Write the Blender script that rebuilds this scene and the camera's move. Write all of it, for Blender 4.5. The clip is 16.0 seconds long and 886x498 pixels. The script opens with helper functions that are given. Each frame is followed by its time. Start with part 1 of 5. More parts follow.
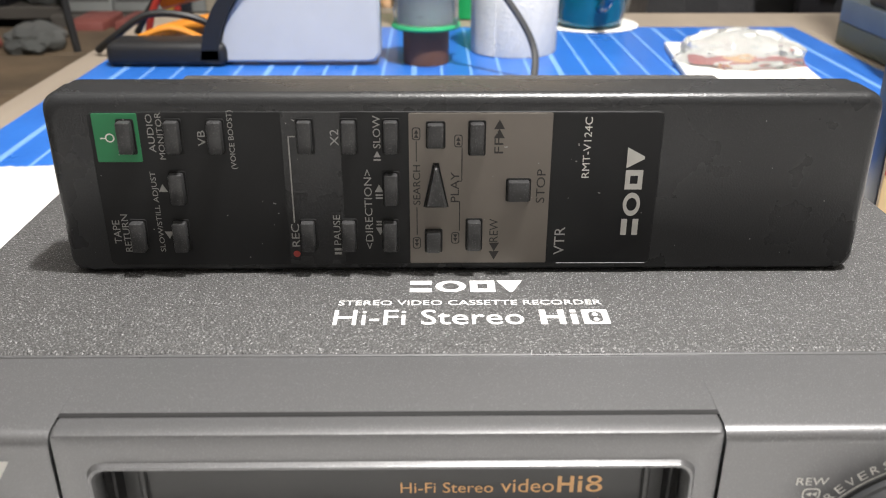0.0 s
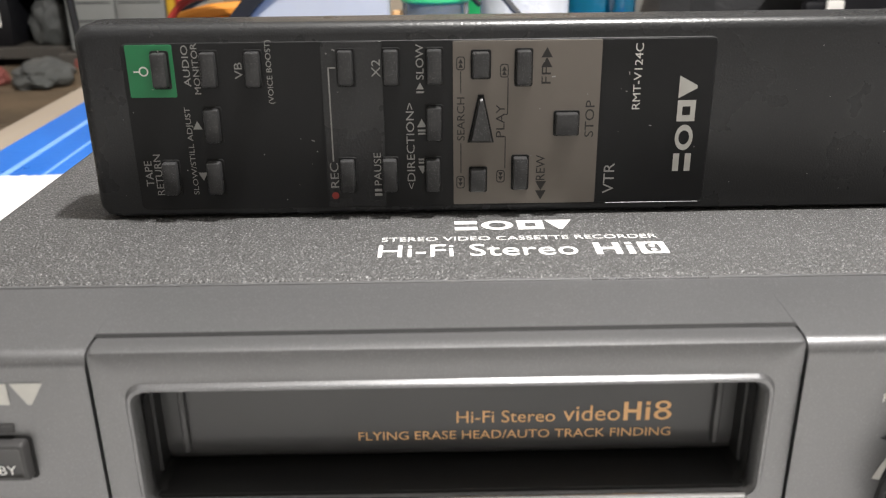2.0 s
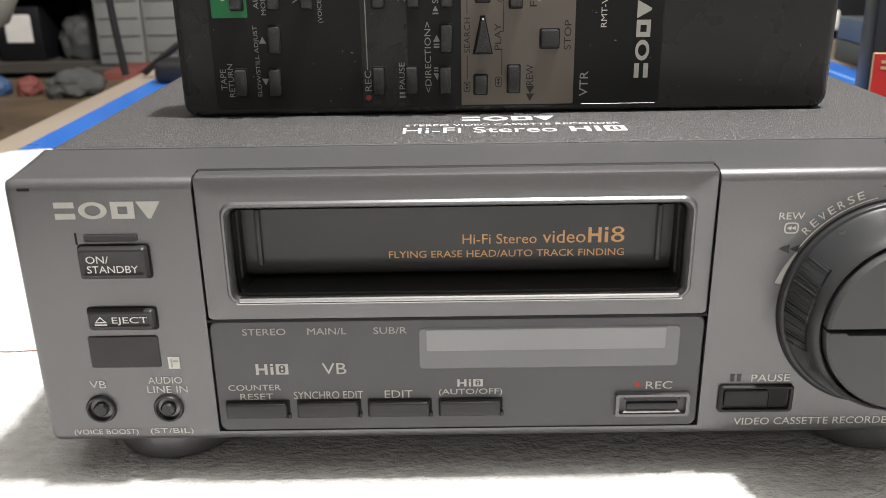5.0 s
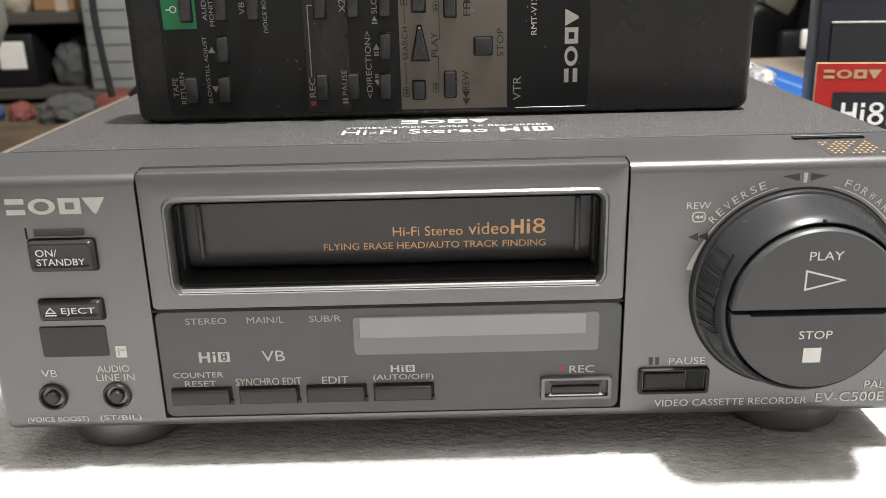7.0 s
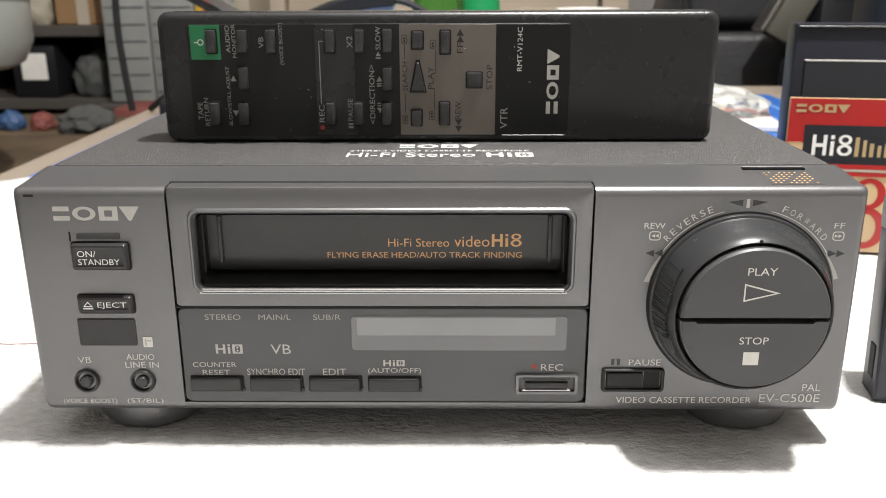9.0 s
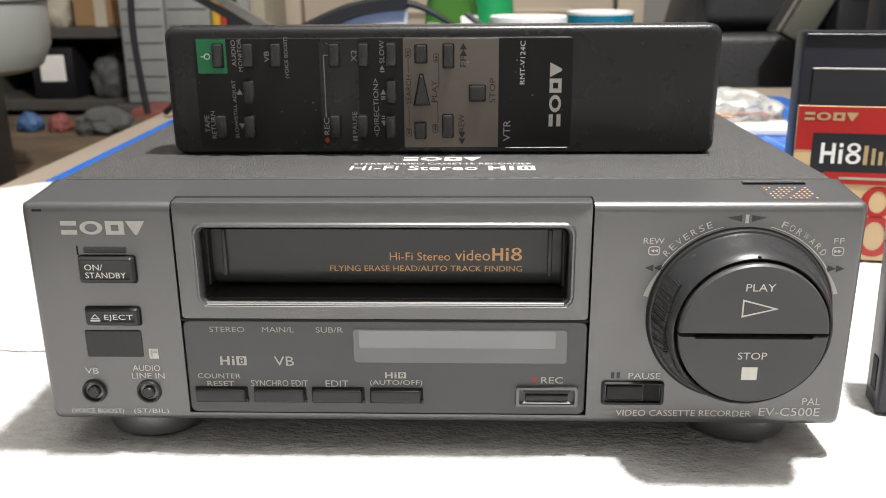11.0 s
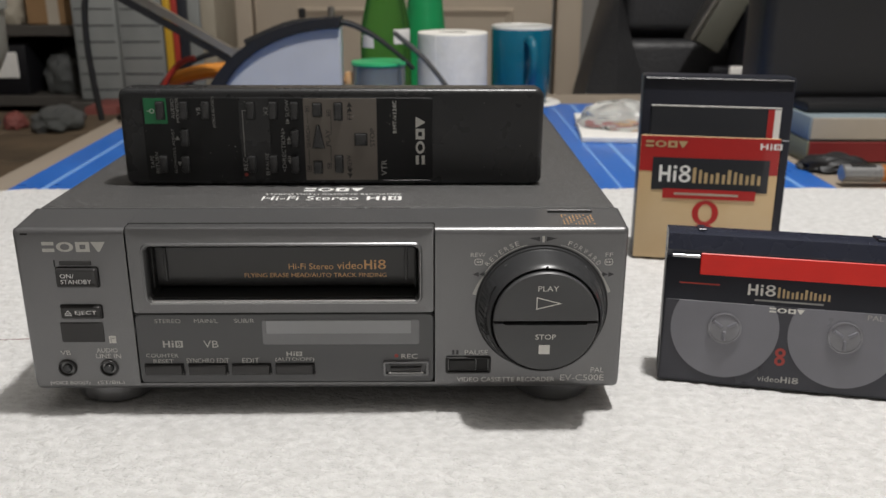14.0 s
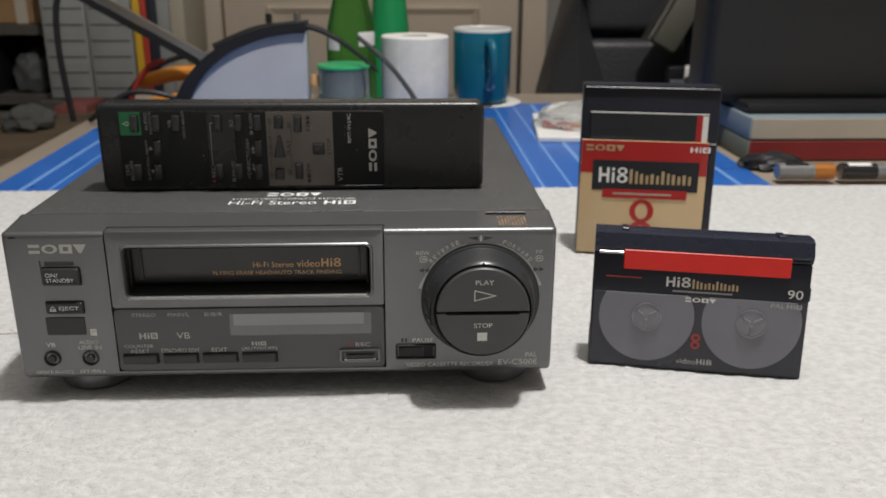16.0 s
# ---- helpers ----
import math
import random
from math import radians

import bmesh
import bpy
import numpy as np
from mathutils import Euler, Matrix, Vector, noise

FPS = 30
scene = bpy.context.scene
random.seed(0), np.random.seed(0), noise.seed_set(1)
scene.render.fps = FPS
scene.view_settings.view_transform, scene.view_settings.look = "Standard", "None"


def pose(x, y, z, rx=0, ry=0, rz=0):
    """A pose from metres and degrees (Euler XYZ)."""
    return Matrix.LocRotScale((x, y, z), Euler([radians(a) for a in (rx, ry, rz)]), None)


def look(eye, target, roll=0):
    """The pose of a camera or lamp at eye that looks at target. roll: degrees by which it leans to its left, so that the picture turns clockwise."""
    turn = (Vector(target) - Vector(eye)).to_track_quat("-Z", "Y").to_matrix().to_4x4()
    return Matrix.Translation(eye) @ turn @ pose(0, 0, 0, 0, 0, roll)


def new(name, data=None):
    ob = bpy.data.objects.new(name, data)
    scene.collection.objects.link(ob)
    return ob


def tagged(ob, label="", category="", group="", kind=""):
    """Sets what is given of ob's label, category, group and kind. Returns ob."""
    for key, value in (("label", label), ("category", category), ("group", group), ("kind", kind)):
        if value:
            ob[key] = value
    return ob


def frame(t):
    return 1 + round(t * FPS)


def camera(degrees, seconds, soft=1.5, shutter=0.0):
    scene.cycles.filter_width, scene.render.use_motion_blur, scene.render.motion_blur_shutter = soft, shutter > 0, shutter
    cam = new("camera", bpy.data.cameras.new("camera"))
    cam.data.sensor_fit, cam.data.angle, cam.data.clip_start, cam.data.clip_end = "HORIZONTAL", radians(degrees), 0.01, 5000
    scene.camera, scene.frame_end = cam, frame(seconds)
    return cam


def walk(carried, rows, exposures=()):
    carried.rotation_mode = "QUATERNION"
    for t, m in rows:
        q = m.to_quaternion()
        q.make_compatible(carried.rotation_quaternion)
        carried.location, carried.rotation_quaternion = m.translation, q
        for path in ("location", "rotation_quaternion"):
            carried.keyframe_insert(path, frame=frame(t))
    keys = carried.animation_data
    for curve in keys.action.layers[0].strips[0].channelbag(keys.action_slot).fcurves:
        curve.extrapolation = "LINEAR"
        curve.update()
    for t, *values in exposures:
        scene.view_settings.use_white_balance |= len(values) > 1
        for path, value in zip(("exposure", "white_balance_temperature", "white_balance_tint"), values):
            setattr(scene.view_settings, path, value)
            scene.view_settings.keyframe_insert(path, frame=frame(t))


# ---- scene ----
cam = camera(54.10, 16.0, soft=0.8)
PATH = [
    (0, (0.00703, -0.11915, 0.16428), (0.0309, 1.6959, -0.6753), 0.12),
    (0.5, (0.00525, -0.11937, 0.15598), (0.0139, 1.7173, -0.6356), -0.38),
    (1, (0.00415, -0.12002, 0.14790), (0.0162, 1.7248, -0.6244), -0.68),
    (1.5, (0.00100, -0.11989, 0.14446), (0.0164, 1.7310, -0.6131), -0.69),
    (2, (-0.00239, -0.12071, 0.14012), (0.0178, 1.7353, -0.6047), -0.67),
    (2.5, (-0.01300, -0.12782, 0.13156), (-0.0133, 1.7320, -0.6040), -0.38),
    (3, (-0.01537, -0.14274, 0.12755), (-0.0519, 1.7179, -0.6050), -0.40),
    (3.5, (-0.01444, -0.16450, 0.12056), (-0.0533, 1.6963, -0.6116), -0.42),
    (4, (-0.00932, -0.17497, 0.12283), (-0.0475, 1.6950, -0.5856), -0.36),
    (4.2, (-0.00776, -0.17609, 0.12561), (-0.0344, 1.6931, -0.5852), -0.27),
    (6.5, (0.00894, -0.19065, 0.12052), (0.0061, 1.7059, -0.5145), -1.38),
    (7, (0.01359, -0.19436, 0.12059), (0.0090, 1.7014, -0.5167), -1.38),
    (7.5, (0.01545, -0.20133, 0.12008), (0.0121, 1.6943, -0.5176), -1.13),
    (8, (0.01775, -0.21201, 0.12184), (0.0022, 1.6886, -0.5007), -0.66),
    (8.5, (0.01946, -0.21799, 0.12619), (-0.0087, 1.6898, -0.4735), -0.69),
    (9, (0.01933, -0.22326, 0.12819), (-0.0061, 1.6844, -0.4719), -0.23),
    (11.3, (0.02590, -0.22463, 0.13543), (-0.0451, 1.6808, -0.4680), -0.47),
    (11.5, (0.02954, -0.22617, 0.13691), (-0.0459, 1.6815, -0.4591), -0.44),
    (12, (0.03153, -0.23535, 0.13617), (-0.0457, 1.6714, -0.4624), -0.41),
    (12.5, (0.03274, -0.25082, 0.14407), (-0.0443, 1.6558, -0.4551), -0.15),
    (13, (0.04398, -0.26929, 0.15509), (-0.0270, 1.6338, -0.4559), -0.14),
    (13.5, (0.05438, -0.28960, 0.16165), (0.0434, 1.6113, -0.4600), 0.21),
    (14, (0.05460, -0.30581, 0.16889), (0.0866, 1.5911, -0.4643), 0.19),
    (14.5, (0.05523, -0.32786, 0.18123), (0.1211, 1.5683, -0.4515), 0.49),
    (15, (0.05430, -0.33977, 0.18221), (0.1309, 1.5553, -0.4525), 0.48),
    (15.5, (0.05868, -0.34252, 0.18217), (0.1411, 1.5476, -0.4665), 0.45),
    (16, (0.06447, -0.34239, 0.18339), (0.1571, 1.5478, -0.4637), 0.30),
]
EXPOSURES = [(0.0, 1.24), (2.0, 1.22), (2.5, 1.20), (3.0, 1.14), (3.5, 0.98), (4.2, 1.0), (6.5, 1.13), (8.0, 1.09), (9.0, 1.04), (11.5, 1.0), (12.5, 0.75), (13.0, 0.6), (13.5, 0.20), (14.5, 0.03), (16.0, -0.05)]
walk(cam, [(t, look(eye, target, roll)) for t, eye, target, roll in PATH], EXPOSURES)

cam.data.dof.use_dof = True
cam.data.dof.focus_distance = 0.226
cam.data.dof.aperture_fstop = 30.0

# ---- light ----
world = bpy.data.worlds.new("room_air")
world.use_nodes = True
scene.world = world
world.node_tree.nodes["Background"].inputs["Color"].default_value = (1.0, 0.97, 0.93, 1)
world.node_tree.nodes["Background"].inputs["Strength"].default_value = 0.02

lamp_data = bpy.data.lights.new("ceiling_lamp_light", "POINT")
lamp_data.shadow_soft_size = 0.035
lamp_data.energy = 58.0
lamp_data.color = (1.0, 0.972, 0.945)
lamp = new("ceiling_lamp_light", lamp_data)
lamp.location = (0.26, 0.008, 1.25)


# ---- materials ----
def material(name, base, rough=0.5, metal=0.0, second=None, scale=60.0, mix=0.5, fine=0.0, fine_scale=900.0,
             speck=0.0, spec=0.5, transmission=0.0, ior=1.45, coat=0.0, depth=1.0, emit=0.0, stretch=(1, 1, 1), rough_var=0.08):
    m = bpy.data.materials.new(name)
    m.use_nodes = True
    nt = m.node_tree
    b = nt.nodes["Principled BSDF"]
    b.inputs["Metallic"].default_value = metal
    b.inputs["Transmission Weight"].default_value = transmission
    b.inputs["IOR"].default_value = ior
    b.inputs["Specular IOR Level"].default_value = spec
    b.inputs["Coat Weight"].default_value = coat
    co = nt.nodes.new("ShaderNodeTexCoord")
    mp = nt.nodes.new("ShaderNodeMapping")
    mp.inputs["Scale"].default_value = stretch
    nt.links.new(co.outputs["Object"], mp.inputs["Vector"])

    def nz(s, detail=3.0):
        n = nt.nodes.new("ShaderNodeTexNoise")
        n.inputs["Scale"].default_value = s
        n.inputs["Detail"].default_value = detail
        nt.links.new(mp.outputs["Vector"], n.inputs["Vector"])
        return n
    big = nz(scale, 5.0)
    ramp = nt.nodes.new("ShaderNodeMapRange")
    ramp.inputs["From Min"].default_value, ramp.inputs["From Max"].default_value = 0.35, 0.65
    nt.links.new(big.outputs["Fac"], ramp.inputs["Value"])
    mx = nt.nodes.new("ShaderNodeMix")
    mx.data_type = "RGBA"
    sec = second or tuple(c * (1 - 0.16 * mix) for c in base)
    mx.inputs[6].default_value = (*base, 1)
    mx.inputs[7].default_value = (*sec, 1)
    nt.links.new(ramp.outputs["Result"], mx.inputs[0])
    col = mx.outputs[2]
    if speck:
        sp = nz(fine_scale * 1.6, 1.0)
        r2 = nt.nodes.new("ShaderNodeMapRange")
        r2.inputs["From Min"].default_value, r2.inputs["From Max"].default_value = 0.60, 0.72
        nt.links.new(sp.outputs["Fac"], r2.inputs["Value"])
        m2 = nt.nodes.new("ShaderNodeMix")
        m2.data_type = "RGBA"
        nt.links.new(r2.outputs["Result"], m2.inputs[0])
        nt.links.new(col, m2.inputs[6])
        m2.inputs[7].default_value = (*[min(1, c + speck) for c in base], 1)
        col = m2.outputs[2]
    nt.links.new(col, b.inputs["Base Color"])
    rr = nt.nodes.new("ShaderNodeMapRange")
    rr.inputs["To Min"].default_value = max(0.02, rough - rough_var)
    rr.inputs["To Max"].default_value = min(1, rough + rough_var)
    nt.links.new(big.outputs["Fac"], rr.inputs["Value"])
    nt.links.new(rr.outputs["Result"], b.inputs["Roughness"])
    if fine:
        fn = nz(fine_scale, 3.0)
        bp = nt.nodes.new("ShaderNodeBump")
        bp.inputs["Strength"].default_value = fine
        bp.inputs["Distance"].default_value = 0.5 * depth / fine_scale
        nt.links.new(fn.outputs["Fac"], bp.inputs["Height"])
        nt.links.new(bp.outputs["Normal"], b.inputs["Normal"])
    if emit:
        b.inputs["Emission Strength"].default_value = emit
    return m


SILVER = material("silver_paint", (0.184, 0.184, 0.187), 0.33, 0.68, scale=25, mix=0.4, fine=0.22, fine_scale=3000, speck=0.11)
COVER = material("textured_cover_paint", (0.078, 0.077, 0.076), 0.46, 0.4, scale=18, fine=1.0, fine_scale=1900, speck=0.30, depth=2.0)
DARK_PANEL = material("dark_grey_panel", (0.104, 0.105, 0.108), 0.35, 0.1, scale=30, fine=0.06, fine_scale=2500)
BUTTON = material("charcoal_button", (0.035, 0.034, 0.034), 0.32, 0.0, scale=90, fine=0.12, fine_scale=3000)
BLACK = material("black_plastic", (0.012, 0.012, 0.012), 0.5, 0.0, scale=60, fine=0.1, fine_scale=2000)
# near-black: plates of it stand in for the shade in gaps and wells
WELL = material("dark_gap", (0.008, 0.008, 0.008), 0.7)
KNOB = material("knob_charcoal", (0.046, 0.047, 0.049), 0.25, 0.15, scale=60, fine=0.18, fine_scale=3500)
KNOB_FACE = material("knob_face_grey", (0.080, 0.081, 0.084), 0.42, 0.2, scale=45, fine=0.12, fine_scale=3500)
INK_FAINT = material("faint_grey_ink", (0.66, 0.65, 0.615), 0.5, scale=400)
INK_SOFT = material("soft_pale_ink", (0.55, 0.54, 0.51), 0.5, scale=400)
# brighter metal for the highlight drawn on the cover's edge
EDGE_GLINT = material("edge_glint_metal", (0.27, 0.27, 0.275), 0.30, 0.75, scale=60)
INK = material("pale_ink", (0.74, 0.725, 0.68), 0.5, scale=400)
INK_DIM = material("dim_grey_ink", (0.44, 0.43, 0.405), 0.45, scale=400)
INK_WHITE = material("white_ink", (0.85, 0.85, 0.83), 0.45, scale=400)
INK_GOLD = material("copper_ink", (0.72, 0.42, 0.19), 0.45, 0.1, scale=400)
INK_REMOTE = material("grey_key_ink", (0.34, 0.335, 0.32), 0.5, scale=400)
INK_PALE_GOLD = material("pale_gold_ink", (0.52, 0.38, 0.20), 0.4, 0.2, scale=300)
KEY = material("black_rubber_key", (0.034, 0.034, 0.0345), 0.30, scale=200, fine=0.25, fine_scale=2500, speck=0.07)
INK_MARK = material("silver_mark_ink", (0.52, 0.51, 0.475), 0.4, 0.2, scale=400)
INK_BLACK = material("black_ink", (0.02, 0.018, 0.016), 0.5, scale=400)
INK_RED = material("red_ink", (0.36, 0.05, 0.04), 0.5, scale=300)
LCD = material("display_grey", (0.20, 0.203, 0.21), 0.22, scale=40, coat=0.3)
LCD_IN = material("display_pale_grey", (0.31, 0.316, 0.325), 0.22, scale=40, coat=0.3)
TAPE_FLAP = material("slot_flap_plastic", (0.056, 0.056, 0.056), 0.36, scale=40, fine=0.05, fine_scale=2000)
CHROME = material("bright_trim", (0.55, 0.55, 0.55), 0.22, 0.9, scale=60)
REMOTE = material("remote_plastic", (0.021, 0.0215, 0.0225), 0.28, scale=45, fine=0.3, fine_scale=2200, speck=0.015, spec=0.5)
REMOTE_FACE = material("remote_face_film", (0.0165, 0.0168, 0.0175), 0.45, scale=40, fine=0.08, fine_scale=2400, spec=0.3)
REMOTE_DARK = material("remote_dark_film", (0.011, 0.0112, 0.012), 0.4, scale=40, fine=0.05, fine_scale=2400, spec=0.3)
TAUPE = material("taupe_film", (0.165, 0.145, 0.125), 0.42, 0.2, scale=50, fine=0.05, fine_scale=2400)
GREEN_FILM = material("green_film", (0.02, 0.20, 0.075), 0.45, scale=80)
CLOTH = material("white_terry", (0.64, 0.636, 0.626), 0.95, scale=240, second=(0.54, 0.536, 0.526), fine=1.0, fine_scale=480, depth=1.6, rough_var=0.03, stretch=(0.85, 1.15, 1))
MAT_BLUE = material("blue_mat", (0.022, 0.12, 0.45), 0.30, scale=20, second=(0.028, 0.145, 0.51), fine=0.15, fine_scale=300)
MAT_LINE = material("pale_blue_line", (0.17, 0.34, 0.68), 0.4, scale=40)
TABLE = material("table_laminate", (0.36, 0.30, 0.235), 0.5, scale=12, second=(0.29, 0.24, 0.19), fine=0.1, fine_scale=400, stretch=(1, 0.15, 1))
RED_PLASTIC = material("red_flap", (0.74, 0.022, 0.014), 0.38, scale=60)
CASSETTE = material("cassette_navy_black", (0.017, 0.0185, 0.027), 0.35, scale=50, fine=0.1, fine_scale=2500)
CASSETTE_LID = material("cassette_lid_navy", (0.022, 0.025, 0.040), 0.27, scale=50, fine=0.12, fine_scale=2500)
CASSETTE_LABEL = material("cassette_window_grey", (0.040, 0.041, 0.052), 0.25, scale=45)
REEL = material("reel_grey", (0.20, 0.20, 0.225), 0.3, scale=40)
REEL_HUB = material("hub_grey", (0.19, 0.19, 0.21), 0.08, scale=60, coat=1.0)
LABEL_RED = material("label_red", (0.42, 0.022, 0.02), 0.35, scale=50, coat=0.4)
LABEL_CREAM = material("label_cream_gold", (0.62, 0.44, 0.235), 0.4, scale=30, second=(0.66, 0.49, 0.28), coat=0.4)
LABEL_BLACK = material("label_charcoal", (0.02, 0.022, 0.027), 0.35, scale=50, coat=0.4)
MUG = material("teal_glaze", (0.006, 0.12, 0.19), 0.15, scale=30, coat=0.5)
WHITE_GLAZE = material("white_glaze", (0.75, 0.74, 0.70), 0.2, scale=40)
PAPER = material("paper_roll", (0.74, 0.72, 0.67), 0.9, scale=80, fine=0.6, fine_scale=400)
CARD_WHITE = material("white_card", (0.78, 0.76, 0.72), 0.6, scale=40)
GLASS_GREEN = material("green_glass", (0.16, 0.52, 0.12), 0.06, scale=20, second=(0.20, 0.58, 0.14), transmission=0.92, ior=1.25)
GREEN_PLASTIC = material("green_plastic", (0.015, 0.26, 0.085), 0.35, scale=30)
SPOOL_GREEN = material("spool_green", (0.04, 0.42, 0.16), 0.35, scale=30)
CLEAR = material("clear_plastic", (0.85, 0.87, 0.86), 0.12, scale=40, transmission=0.85, ior=1.2)
SPOOL_WIRE = material("spool_wire", (0.20, 0.25, 0.26), 0.3, 0.6, scale=60, fine=0.8, fine_scale=600, stretch=(1, 1, 6))
SPOOL_CORE = material("brown_core", (0.16, 0.075, 0.045), 0.6, scale=60)
PANEL_PALE = material("pale_grey_panel", (0.50, 0.51, 0.525), 0.45, scale=20, fine=0.08, fine_scale=800)
RIM_BLACK = material("black_rubber_rim", (0.013, 0.013, 0.014), 0.5, scale=30, fine=0.2, fine_scale=700)
ORANGE = material("orange_grip", (0.60, 0.22, 0.02), 0.5, scale=40)
RED_WIRE = material("red_wire", (0.32, 0.03, 0.02), 0.5, scale=40)
STEEL = material("brushed_steel", (0.50, 0.48, 0.44), 0.32, 1.0, scale=30, fine=0.1, fine_scale=900)
CABLE = material("black_cable", (0.012, 0.012, 0.012), 0.5, scale=50)
CABLE_GREY = material("grey_cable", (0.06, 0.06, 0.06), 0.5, scale=50)
DOOR_BEIGE = material("beige_door_paint", (0.58, 0.49, 0.385), 0.5, scale=4, fine=0.05, fine_scale=120)
WALL_GREY = material("grey_wall_paint", (0.27, 0.26, 0.245), 0.85, scale=3, fine=0.2, fine_scale=150)
CEIL = material("ceiling_paint", (0.66, 0.65, 0.63), 0.9, scale=3)
FLOOR_WOOD = material("floor_wood", (0.12, 0.075, 0.045), 0.5, scale=6, second=(0.085, 0.052, 0.032), fine=0.1, fine_scale=200, stretch=(1, 0.1, 1))
SHELF_DARK = material("dark_shelf", (0.07, 0.063, 0.055), 0.6, scale=8, fine=0.1, fine_scale=200)
BENCH = material("worn_bench_wood", (0.14, 0.10, 0.062), 0.6, scale=9, second=(0.075, 0.055, 0.035), fine=0.3, fine_scale=150)
CARDBOARD = material("brown_cardboard", (0.27, 0.16, 0.075), 0.8, scale=14, fine=0.2, fine_scale=250)
BINDER = material("grey_binder_cloth", (0.215, 0.225, 0.22), 0.6, scale=12, second=(0.26, 0.27, 0.26))
SPINE_YELLOW = material("yellow_spine", (0.60, 0.36, 0.03), 0.5, scale=20)
SPINE_RED = material("red_spine", (0.42, 0.045, 0.03), 0.5, scale=20)
SPINE_BLACK = material("dark_spine", (0.02, 0.022, 0.03), 0.5, scale=20)
SPINE_CREAM = material("cream_spine", (0.36, 0.32, 0.25), 0.6, scale=20)
LEATHER = material("black_leather", (0.040, 0.040, 0.042), 0.40, scale=12, fine=0.5, fine_scale=180)
SCREEN = material("black_monitor_plastic", (0.010, 0.010, 0.012), 0.35, scale=10, fine=0.1, fine_scale=500)
SCREEN_LIP = material("dark_grey_plastic", (0.013, 0.013, 0.014), 0.4, scale=10, fine=0.1, fine_scale=500)
OLIVE = material("olive_grey_case", (0.085, 0.083, 0.065), 0.6, scale=12)
BOX_BEIGE = material("beige_board", (0.42, 0.37, 0.30), 0.6, scale=20)
BOX_RED = material("dark_red_board", (0.21, 0.02, 0.02), 0.6, scale=20)
BOX_BLUE = material("grey_blue_board", (0.20, 0.245, 0.27), 0.6, scale=20)
BOX_OLIVE = material("olive_board", (0.17, 0.175, 0.12), 0.6, scale=20)
COPPER = material("copper_sleeve", (0.62, 0.24, 0.06), 0.3, 0.55, scale=50)
BATTERY_BLACK = material("battery_black", (0.02, 0.02, 0.02), 0.25, scale=50, coat=0.4)
BATTERY_GREY = material("battery_silver_print", (0.30, 0.30, 0.30), 0.3, 0.5, scale=50)
BAG = material("crumpled_film", (0.21, 0.215, 0.21), 0.4, scale=9, second=(0.13, 0.135, 0.13), fine=0.3, fine_scale=60, transmission=0.5, ior=1.15)
BLUE_BITS = material("blue_wrap", (0.04, 0.09, 0.20), 0.5, scale=20)
PINK_RED = material("faded_red_wrap", (0.42, 0.07, 0.06), 0.55, scale=20)
DULL_RED = material("dull_red_wrap", (0.20, 0.06, 0.05), 0.6, scale=30)
FROST = material("frosted_plastic", (0.36, 0.37, 0.34), 0.4, scale=10)


# ---- mesh helpers ----
def part(name, bm, mat, parent=None, label="", smooth=True):
    me = bpy.data.meshes.new(name)
    bmesh.ops.recalc_face_normals(bm, faces=bm.faces[:])
    bm.to_mesh(me)
    bm.free()
    if smooth:
        for p in me.polygons:
            p.use_smooth = True
        me.set_sharp_from_angle(angle=radians(32))
    me.materials.append(mat)
    ob = new(name, me)
    ob.parent = parent
    if label:
        tagged(ob, label)
    return ob


def thing(name, label, category, m=None, group="", kind=""):
    ob = new(name)
    ob.empty_display_size = 0.01
    ob.matrix_basis = m or Matrix()
    return tagged(ob, label, category, group, kind)


def rbox(x0, x1, y0, y1, z0, z1, r=0.0, seg=2, bm=None, m=None):
    """A box with all edges rounded by r."""
    bm = bm or bmesh.new()
    made = bmesh.ops.create_cube(bm, size=1.0)["verts"]
    for v in made:
        v.co = Vector((x0 + (v.co.x + 0.5) * (x1 - x0), y0 + (v.co.y + 0.5) * (y1 - y0), z0 + (v.co.z + 0.5) * (z1 - z0)))
        if m:
            v.co = m @ v.co
    if r:
        edges = list({e for v in made for e in v.link_edges})
        bmesh.ops.bevel(bm, geom=edges, offset=r, segments=seg, profile=0.5, affect="EDGES")
    return bm


def rounded(x0, x1, z0, z1, r, k=5):
    """Outline of a rounded rectangle, counter-clockwise, 4 * (k + 1) points."""
    r = max(r, 1e-5)
    pts = []
    for cx, cz, a0 in ((x1 - r, z1 - r, 0), (x0 + r, z1 - r, 90), (x0 + r, z0 + r, 180), (x1 - r, z0 + r, 270)):
        for i in range(k + 1):
            a = radians(a0 + 90 * i / k)
            pts.append((cx + r * math.cos(a), cz + r * math.sin(a)))
    return pts


def loft(loops, cap0=True, cap1=True, bm=None):
    """Joins closed loops of equal length, each a list of 3D points."""
    bm = bm or bmesh.new()
    rows = [[bm.verts.new(p) for p in lp] for lp in loops]
    n = len(rows[0])
    for a, b in zip(rows, rows[1:]):
        for i in range(n):
            bm.faces.new((a[i], a[(i + 1) % n], b[(i + 1) % n], b[i]))
    if cap0:
        bm.faces.new(rows[0])
    if cap1:
        bm.faces.new(rows[-1])
    return bm


